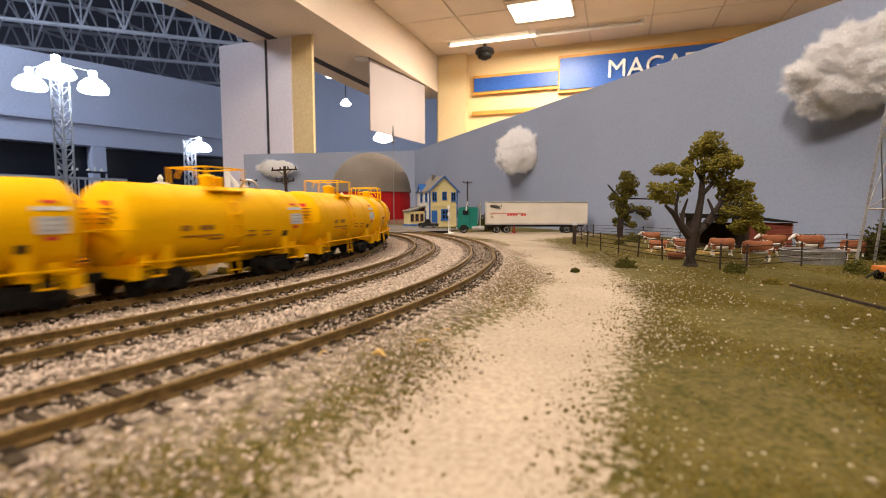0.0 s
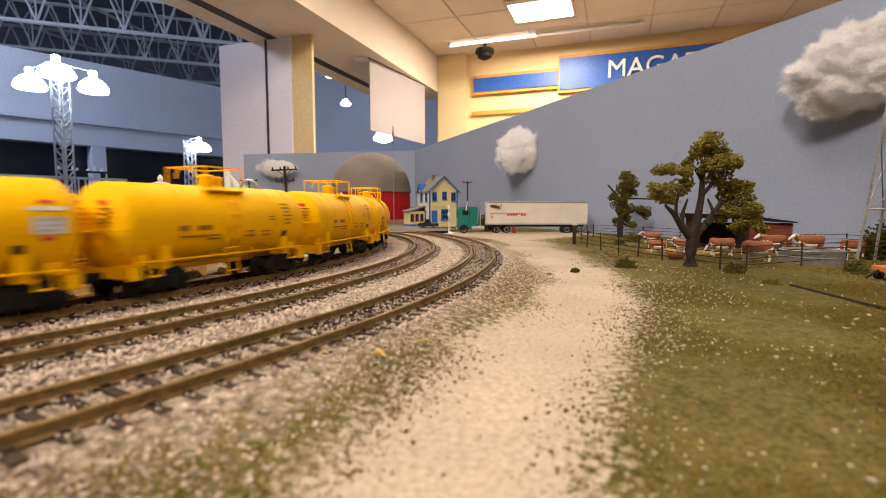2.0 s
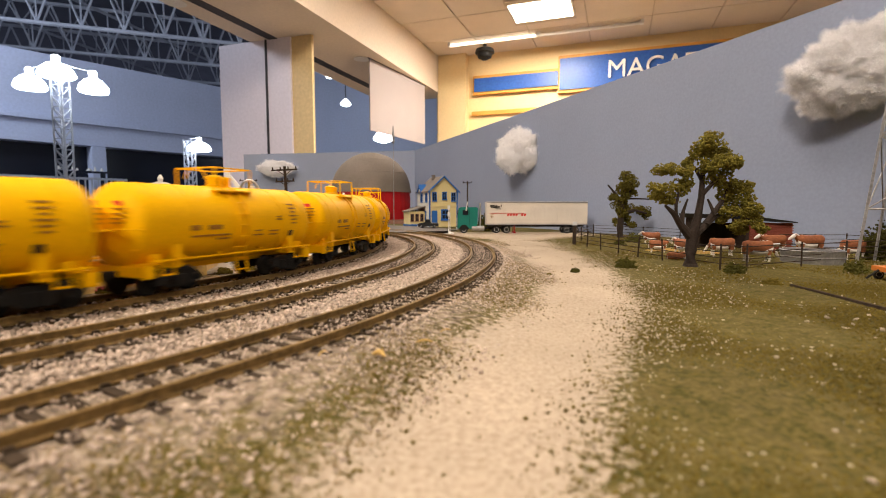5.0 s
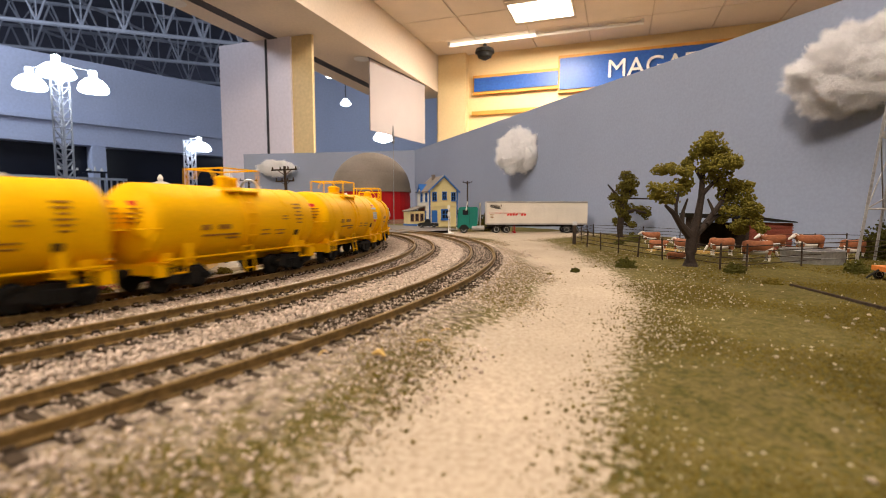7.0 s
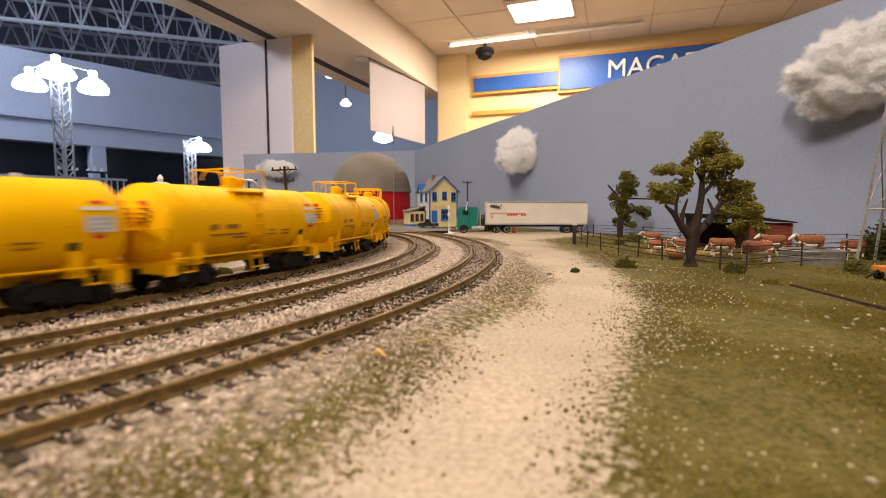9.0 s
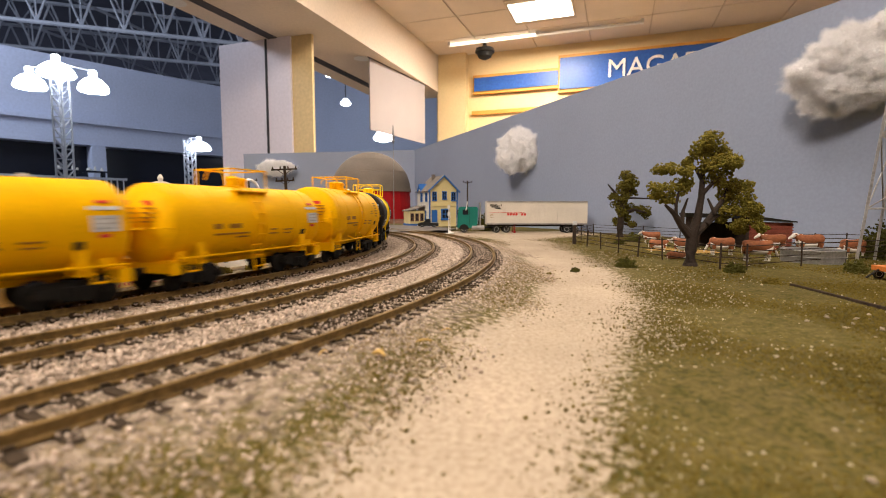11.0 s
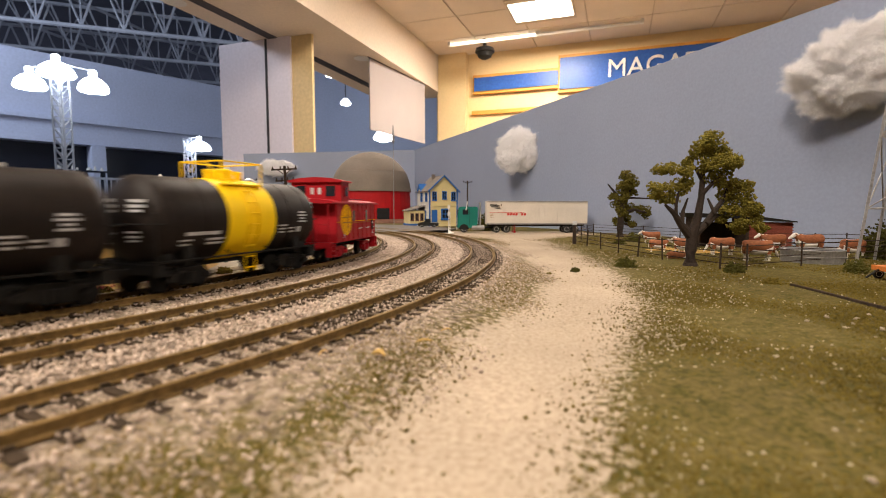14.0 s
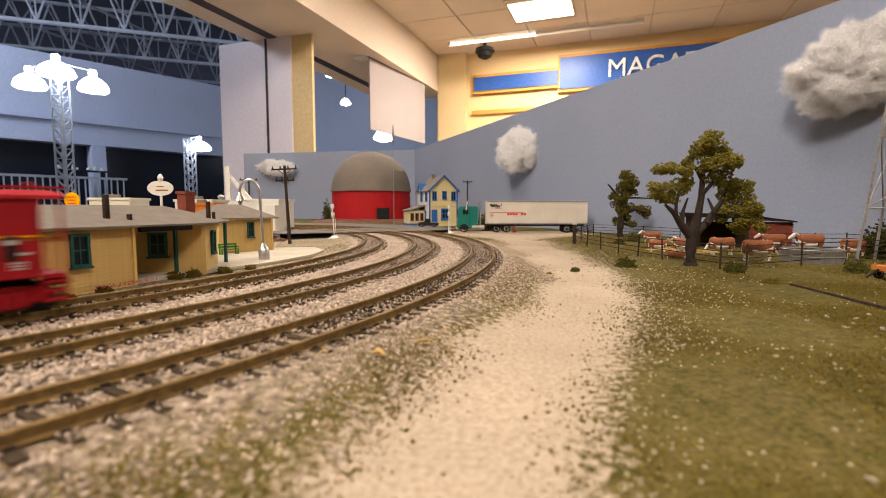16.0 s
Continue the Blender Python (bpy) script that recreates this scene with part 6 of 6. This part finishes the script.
def cow(kind_of, at, turn, size=1.0):
    c = thing("cow", {"low": "brown and white cow with its head lowered", "level": "brown and white cow standing in the paddock", "lying": "brown cow lying down in the paddock"}[kind_of], "cow", "cows of the herd", at=pose(*at, 0, 0, 0, turn))
    s = 0.0243 * size
    lift = -0.34 if kind_of == "lying" else 0.0

    def sect(bm, rows, seg=12):
        rings = []
        for x, z, w, h in rows:
            rings.append([bm.verts.new((x * s, w * s * math.cos(2 * math.pi * k / seg), (z + lift + h * math.sin(2 * math.pi * k / seg)) * s)) for k in range(seg)])
        for a, b in zip(rings, rings[1:]):
            for k in range(seg):
                bm.faces.new((a[k], a[(k + 1) % seg], b[(k + 1) % seg], b[k]))
        bm.faces.new(rings[0][::-1])
        bm.faces.new(rings[-1])
        return bm

    body = part("body", sect(B(), [(-0.43, 0.46, 0.03, 0.05), (-0.40, 0.45, 0.11, 0.13), (-0.30, 0.44, 0.15, 0.165), (-0.10, 0.41, 0.16, 0.175), (0.12, 0.41, 0.155, 0.175), (0.26, 0.44, 0.13, 0.165), (0.34, 0.46, 0.09, 0.13), (0.38, 0.47, 0.03, 0.06)]), "hide", c, smooth=True)
    part("belly", sect(B(), [(-0.26, 0.28, 0.02, 0.02), (-0.18, 0.29, 0.140, 0.10), (0.05, 0.27, 0.150, 0.105), (0.26, 0.32, 0.135, 0.11), (0.36, 0.38, 0.08, 0.09)]), "cowwhite", c, "white belly patch", True)
    nz, dx, dz = (0.30, 0.60, -0.80) if kind_of == "low" else (0.56, 0.90, -0.43)
    part("neck", sect(B(), [(0.28, 0.45, 0.085, 0.125), (0.36, 0.45 + (nz - 0.45) * 0.45, 0.068, 0.10), (0.43, nz, 0.052, 0.070), (0.46, nz, 0.04, 0.045)]), "hide", c, smooth=True)
    part("mane", sect(B(), [(0.20, 0.575, 0.03, 0.03), (0.30, 0.55, 0.045, 0.045), (0.40, nz + 0.045, 0.040, 0.045), (0.45, nz + 0.03, 0.03, 0.04)]), "cowwhite", c, "white neck stripe", True)
    head = part("head", sect(B(), [(0.42, nz + 0.02, 0.055, 0.055), (0.42 + dx * 0.06, nz + 0.02 + dz * 0.05, 0.070, 0.072), (0.42 + dx * 0.14, nz + dz * 0.12, 0.052, 0.055), (0.42 + dx * 0.20, nz + dz * 0.19, 0.042, 0.040), (0.42 + dx * 0.22, nz + dz * 0.22, 0.02, 0.02)]), "cowwhite", c, "white face", True)
    for e in (-1, 1):
        part("ear", tube(B(), [(0.44 * s, e * 0.04 * s, (nz + 0.04 + lift) * s), (0.43 * s, e * 0.10 * s, (nz + 0.04 + lift) * s)], [0.020 * s, 0.008 * s], 6), "hide", head)
    if kind_of != "lying":
        for x in (-0.32, 0.25):
            for e in (-1, 1):
                leg = part("leg", tube(B(), [(x * s, e * 0.09 * s, 0.34 * s), (x * s, e * 0.09 * s, 0.20 * s)], [0.070 * s, 0.046 * s], 8), "hide", c)
                part("shank", tube(B(), [(x * s, e * 0.09 * s, 0.21 * s), ((x + 0.02) * s, e * 0.09 * s, 0.10 * s), (x * s, e * 0.09 * s, 0.0)], [0.048 * s, 0.036 * s, 0.042 * s], 8), "cowwhite", leg, "white lower leg")
    else:
        for e in (-1, 1):
            part("leg", tube(B(), [(0.2 * s, e * 0.14 * s, 0.02 * s), (0.36 * s, e * 0.12 * s, 0.02 * s)], 0.03 * s, 8), "cowwhite", c)
    part("tail", tube(B(), [(-0.42 * s, 0, (0.47 + lift) * s), (-0.45 * s, 0, (0.38 + lift) * s), (-0.44 * s, 0, (0.22 + max(lift, -0.2)) * s)], [0.014 * s, 0.010 * s, 0.018 * s], 6), "cowwhite", c)
    return c


cow("level", (0.2016, 0.4531), -20, 0.80)
cow("level", (0.2110, 0.4254), 110, 1.0)
cow("lying", (0.1915, 0.3962), 20, 0.9)
cow("low", (0.2440, 0.4254), 172, 1.05)
cow("low", (0.2440, 0.3748), -8, 1.12)
cow("level", (0.3119, 0.4591), 176, 1.12)
cow("level", (0.3290, 0.4361), 178, 1.20)
cow("low", (0.3290, 0.3900), 190, 1.10)
cow("level", (0.2416, 0.5632), 160, 0.95)


def build_farm_things():
    s = thing("cattle_shed", "open-fronted cattle shed with brick end and dark roof", "shed", at=pose(0.262, 0.500, 0, 0, 0, -4))
    part("roof", prism(B(), [(-0.004, 0.0315), (0.050, 0.0305), (0.094, 0.0265), (0.094, 0.0276), (0.050, 0.0335), (-0.006, 0.0360)], -0.006, 0.034), "under", s)
    part("back_wall", box(B(), (0.044, 0.026, 0.0130), (0.090, 0.002, 0.026)), "wood", s)
    part("post", box(B(), (0.0, -0.002, 0.016), (0.0024, 0.0024, 0.033)), "wood", s)
    part("post", box(B(), (0.048, -0.002, 0.016), (0.0024, 0.0024, 0.033)), "wood", s)
    part("side_wall", box(B(), (0.0, 0.012, 0.016), (0.0024, 0.028, 0.032)), "wood", s)
    part("inner_wall", box(B(), (0.0475, 0.012, 0.016), (0.002, 0.028, 0.032)), "wood", s)
    wall = part("brick_wall", box(B(), (0.0705, 0.0, 0.0132), (0.044, 0.002, 0.0264)), "brick", s)
    bm = B()
    box(bm, (0, 0, 0), (0.0030, 0.0008, 0.0010))
    me = mesh_of("brick", bm, "brick")
    for j in range(19):
        for i in range(13):
            b = new("brick", me)
            b.parent = wall
            b.matrix_local = pose(0.0505 + 0.0033 * i + (0.0016 if j % 2 else 0), -0.0012, 0.0010 + 0.00135 * j)
    tr = thing("stock_tank", "round galvanised stock tank in the paddock", "trough", at=pose(0.2790, 0.3660, 0))
    part("shell", lathe(B(), [(0.0197, 0.0), (0.0200, 0.0092), (0.0204, 0.0098), (0.0200, 0.0102), (0.0194, 0.0098), (0.0191, 0.0020)], 40), "steel", tr, smooth=True)
    part("rib", lathe(B(), [(0.0197, 0.0045), (0.0203, 0.0050), (0.0197, 0.0055)], 40), "steel", tr)
    part("water", lathe(B(), [(0.0190, 0.0078), (0.0190, 0.0084), (0.0001, 0.0084)], 32), "pane", tr, "dark still water")
    # tall lattice mast
    m = thing("farm_mast", "tall grey lattice mast with crossed braces", "mast", at=pose(0.336, 0.329, 0))
    foot = [Vector((-0.052, 0.0036, 0)), Vector((0.004, 0.052, 0)), Vector((0.052, -0.0036, 0)), Vector((-0.004, -0.052, 0))]
    top = Vector((0, 0, 0.45))

    def at_h(i, q):
        return foot[i % 4].lerp(top, q)

    for i in range(4):
        part("leg", rod(B(), at_h(i, 0), at_h(i, 0.56), 0.0010, 0.0008, 6), "steel", m)
        for q in (0.09, 0.20, 0.31, 0.42, 0.53):
            part("girt", rod(B(), at_h(i, q), at_h(i + 1, q), 0.0007, seg=5), "steel", m)
        for a, b in ((0.09, 0.20), (0.20, 0.31), (0.31, 0.42), (0.42, 0.53)):
            part("brace", rod(B(), at_h(i, a), at_h(i + 1, b), 0.0005, seg=5), "steel", m)
            part("brace", rod(B(), at_h(i + 1, a), at_h(i, b), 0.0005, seg=5), "steel", m)
    lad = part("ladder", rod(B(), Vector((-0.006, 0.030, 0)), Vector((-0.003, 0.012, 0.22)), 0.0009, seg=6), "steel", m)
    part("ladder_stile", rod(B(), Vector((0.000, 0.030, 0)), Vector((0.003, 0.012, 0.22)), 0.0009, seg=6), "steel", lad)
    for i in range(18):
        z = 0.008 + 0.012 * i
        y = 0.030 - 0.018 * z / 0.22
        part("rung", rod(B(), (-0.006 + 0.003 * z / 0.22, y, z), (0.003 * z / 0.22, y, z), 0.0005, seg=5), "steel", lad)
    part("footing", box(B(), (-0.030, 0.018, 0.0008), (0.060, 0.006, 0.0016), Matrix.Rotation(radians(40), 4, "Z")), "steel", m)
    w = thing("farm_wagon", "orange flat farm wagon on small dark wheels", "wagon", at=pose(0.2470, 0.2690, 0, 0, 0, -12))
    part("bed", box(B(), (0.018, 0.006, 0.0066), (0.036, 0.014, 0.0028), bevel=0.0004), "orange", w)
    part("drawbar", rod(B(), (0, 0.006, 0.0060), (-0.006, 0.006, 0.0012), 0.0006), "under", w)
    for x in (0.004, 0.030):
        for y in (-0.001, 0.013):
            wheel_at(w, x, y, 0.0027, 0.0027, 0.0014)
    b = B()
    q = Vector((0.1834, 0.2535, 0)) - Vector((0.1777, 0.1922, 0))
    box(b, (0, 0, 0.0006), (q.length, 0.0016, 0.0014), bevel=0.0002)
    single("plank", b, "wood", "thin dark plank lying in the turf", "plank", at=Matrix.Translation((0.1805, 0.2229, 0)) @ Matrix.Rotation(math.atan2(q.y, q.x), 4, "Z"))
    for x, y, n, sd in ((0.2140, 0.470, 700, 1), (0.2373, 0.4461, 800, 2)):
        g = np.random.default_rng(sd)
        r = np.sqrt(g.random(n)) * 0.017
        a = g.random(n) * 6.283
        p = np.stack([r * np.cos(a), r * np.sin(a) * 0.6, 0.0004 + 0.003 * (1 - r / 0.017) * g.random(n)], -1)
        ob = new("hay_patch", grains("hay_patch", p, g.uniform(0.0005, 0.0011, n), "hay", 0.5))
        ob.matrix_world = pose(x, y, 0)
        tagged(ob, "strewn golden hay on the paddock floor", "hay", "hay patches", kind="stuff")


build_farm_things()


# ---- cotton clouds pinned to the backdrop ----
def cotton(at, rx, ry, rz, n, seed, turn, lean=0.0):
    """A wad of cotton wool: lumpy cores under a fuzz of fine fibres that frays at the rim."""
    g = np.random.default_rng(seed)
    ob = thing("cotton_cloud", "tuft of white cotton wool pinned to the backdrop", "cloud", "cotton clouds", at=pose(*at, 0, lean, turn))
    S = np.array([rx, ry, rz])
    off = Vector((seed * 3.1, seed * 1.7, 0))

    def reach(v):
        """How far the wad swells towards a direction."""
        q = Vector(v)
        return 0.80 + 0.22 * noise.noise(q * 1.7 + off) + 0.17 * noise.noise(q * 4.1 + off) + 0.10 * noise.noise(q * 9.0 + off) + 0.05 * noise.noise(q * 19.0 + off)

    bm = B()
    for w in bmesh.ops.create_icosphere(bm, subdivisions=5, radius=1.0)["verts"]:
        r = reach(w.co) * 0.93
        w.co = Vector([w.co[i] * r * S[i] for i in range(3)])
        w.co.y = min(w.co.y, ry * 0.9)
    part("wad", bm, "wadding", ob, smooth=True)
    d0 = g.normal(0, 1, (n, 3))
    d0 /= np.linalg.norm(d0, axis=1)[:, None]
    c = d0 * np.array([reach(v) for v in d0.tolist()])[:, None] * (0.90 + 0.15 * g.random((n, 1)) + 0.12 * g.random((n, 1)) ** 5)
    d = g.normal(0, 1, (n, 3))
    d /= np.linalg.norm(d, axis=1)[:, None]
    e = np.cross(d, g.normal(0, 1, (n, 3)))
    e /= np.linalg.norm(e, axis=1)[:, None]
    side = np.cross(d, e)
    ln = g.uniform(0.04, 0.11, (n, 1)) * rx
    wd = g.uniform(0.00004, 0.00010, (n, 1)) * (rx / 0.045)
    rows = []
    for t in (-1.0, 0.0, 1.0):
        mid = c * S + d * ln * t * 0.5 + e * ln * 0.25 * (t * t)
        rows += [mid - side * wd * (1.2 - abs(t)), mid + side * wd * (1.2 - abs(t))]
    v = np.stack(rows, 1)
    v[:, :, 1] = np.minimum(v[:, :, 1], ry * 0.9)
    f = np.array([[0, 1, 3, 2], [2, 3, 5, 4]])[None] + 6 * np.arange(n)[:, None, None]
    me = bpy.data.meshes.new("fuzz")
    me.vertices.add(6 * n)
    me.vertices.foreach_set("co", v.ravel().astype(np.float32))
    me.loops.add(8 * n)
    me.loops.foreach_set("vertex_index", f.ravel().astype(np.int32))
    me.polygons.add(2 * n)
    me.polygons.foreach_set("loop_start", np.arange(0, 8 * n, 4, dtype=np.int32))
    me.polygons.foreach_set("loop_total", np.full(2 * n, 4, dtype=np.int32))
    me.update(calc_edges=True)
    me.materials.append(M["cotton"])
    fuzz = new("fuzz", me)
    fuzz.parent = ob
    tagged(fuzz, kind="stuff")
    return ob


cotton((0.1610, 1.045, 0.162), 0.060, 0.026, 0.052, 80000, 5, -35)
cotton((0.3930, 0.478, 0.174), 0.060, 0.030, 0.049, 170000, 6, -50, -10)
cotton((-0.6200, 1.815, 0.190), 0.085, 0.008, 0.034, 24000, 8, -10)


# ---- loose stones, sand and turf crumbs ----
def scatter():
    g = np.random.default_rng(42)
    # ballast along the tracks
    n = 140000
    a = np.radians(g.uniform(-62, 74, n))
    r = g.uniform(RADII[0] - 0.024, RADII[2] + 0.050, n)
    x, y = CX + r * np.cos(a), CY + r * np.sin(a)
    keep = ballast_at(x, y) > g.random(n) * 0.9
    for R in RADII:
        keep &= np.abs(np.abs(r - R) - 0.00875) > 0.0016
        keep &= (np.abs(r - R) > 0.0155) | (g.random(n) < 0.75)
    x, y, r = x[keep], y[keep], r[keep]
    size = g.uniform(0.0005, 0.00105, len(x))
    low = np.min([np.abs(r - R) for R in RADII], 0) < 0.0155
    size = np.where(low, size * 0.62, np.where(r > RADII[2] + 0.018, size * 0.72, size))
    z = bed_z(x, y) + size * 0.35 + np.where(low & (g.random(len(x)) < 0.5), 0.0007, 0)
    tagged(new("ballast", grains("ballast", np.stack([x, y, z], -1), size, "stone")), "pale mixed ballast stones between the rails", "gravel", kind="stuff")
    # sand crumbs on and beside the road
    n = 110000
    x, y = g.uniform(-0.10, 0.30, n), 0.05 + 0.75 * g.random(n) ** 1.5
    s = sand_at(x, y)
    l, rr = np.interp(y, ROAD_Y, ROAD_L), np.interp(y, ROAD_Y, ROAD_R)
    away = np.maximum(l - x, x - rr)
    p = np.where(s > 0.75, 0.25, np.exp(-np.maximum(away, 0) / 0.020) * 0.85)
    p *= np.clip((y - 0.04) / 0.14, 0.15, 1)
    keep = (g.random(n) < p) & (ballast_at(x, y) < 0.7)
    x, y, s = x[keep], y[keep], s[keep]
    size = np.where(s > 0.6, g.uniform(0.00015, 0.00034, len(x)), g.uniform(0.0002, 0.00058, len(x)))
    tagged(new("sand", grains("sand", np.stack([x, y, bed_z(x, y) + size * 0.3], -1), size, "sandgrain")), "coarse pale sand crumbs along the road", "sand", kind="stuff")
    # turf crumbs
    n = 130000
    x, y = g.uniform(-0.12, 0.42, n), 0.05 + 0.70 * g.random(n) ** 1.4
    s = sand_at(x, y)
    keep = (x < wall_x(y) - 0.004) & (ballast_at(x, y) < 0.6) & (g.random(n) < np.maximum(0.8 * (1 - s) ** 1.5, 0.002))
    x, y = x[keep], y[keep]
    size = g.uniform(0.00025, 0.00065, len(x))
    tagged(new("turf", grains("turf", np.stack([x, y, bed_z(x, y) + size * 0.2], -1), size, "turf")), "olive turf crumbs on the layout", "grass", kind="stuff")
    # finer crumbs where the turf lies nearest
    n = 120000
    x, y = g.uniform(-0.08, 0.24, n), g.uniform(0.05, 0.26, n)
    s = sand_at(x, y)
    keep = (ballast_at(x, y) < 0.55) & (g.random(n) < np.maximum(0.85 * (1 - s) ** 1.6, 0.001))
    x, y = x[keep], y[keep]
    size = g.uniform(0.00014, 0.00040, len(x))
    tagged(new("turf", grains("turf", np.stack([x, y, bed_z(x, y) + size * 0.2], -1), size, "turf")), "fine olive turf crumbs beside the road", "grass", kind="stuff")
    # brown dirt and small stones between the track and the road
    n = 60000
    a, r = np.radians(g.uniform(-50, 20, n)), RADII[2] + 0.012 + 0.055 * g.random(n)
    x, y = CX + r * np.cos(a), CY + r * np.sin(a)
    keep = (sand_at(x, y) < 0.45 + 0.3 * g.random(n)) & (g.random(n) < 0.7) & (y > 0.04)
    x, y = x[keep], y[keep]
    size = g.uniform(0.00018, 0.00055, len(x))
    tagged(new("verge_dirt", grains("verge_dirt", np.stack([x, y, bed_z(x, y) + size * 0.3], -1), size, "verge")), "brown dirt crumbs between track and road", "dirt", kind="stuff")
    # pale flecks lost in the turf
    n = 1300
    x, y = g.uniform(0.02, 0.40, n), 0.05 + 0.5 * g.random(n) ** 1.3
    keep = (sand_at(x, y) < 0.3) & (x < wall_x(y) - 0.01) & (x > np.interp(y, ROAD_Y, ROAD_R))
    x, y = x[keep], y[keep]
    size = 0.0003 + 0.0007 * g.random(len(x)) ** 2.5
    tagged(new("pebbles", grains("pebbles", np.stack([x, y, size * 0.4], -1), size, "sandgrain")), "pale flecks of sand lost in the turf", "pebbles", kind="stuff")


scatter()

# bits of straw and a dry leaf on the verge
for x, y, turn, ln, wd in ((-0.0161, 0.1194, -35, 0.0042, 0.0016), (-0.0053, 0.1335, 8, 0.0050, 0.0006), (0.0010, 0.1460, 20, 0.0040, 0.0005), (-0.0290, 0.1150, 60, 0.0034, 0.0005)):
    bm = B()
    tube(bm, [(-ln / 2, 0, 0.0010), (-ln / 6, wd * 0.3, 0.0016), (ln / 6, wd * 0.2, 0.0017), (ln / 2, 0, 0.0011)], [wd * 0.2, wd * 0.5, wd * 0.45, wd * 0.15], 6)
    single("straw", bm, "hay", "yellow bit of straw on the verge", "straw", at=Matrix.Translation((x, y, 0.0004 + float(bed_z(np.array(x), np.array(y))))) @ Matrix.Rotation(radians(turn), 4, "Z"), group="bits of straw")


motions()
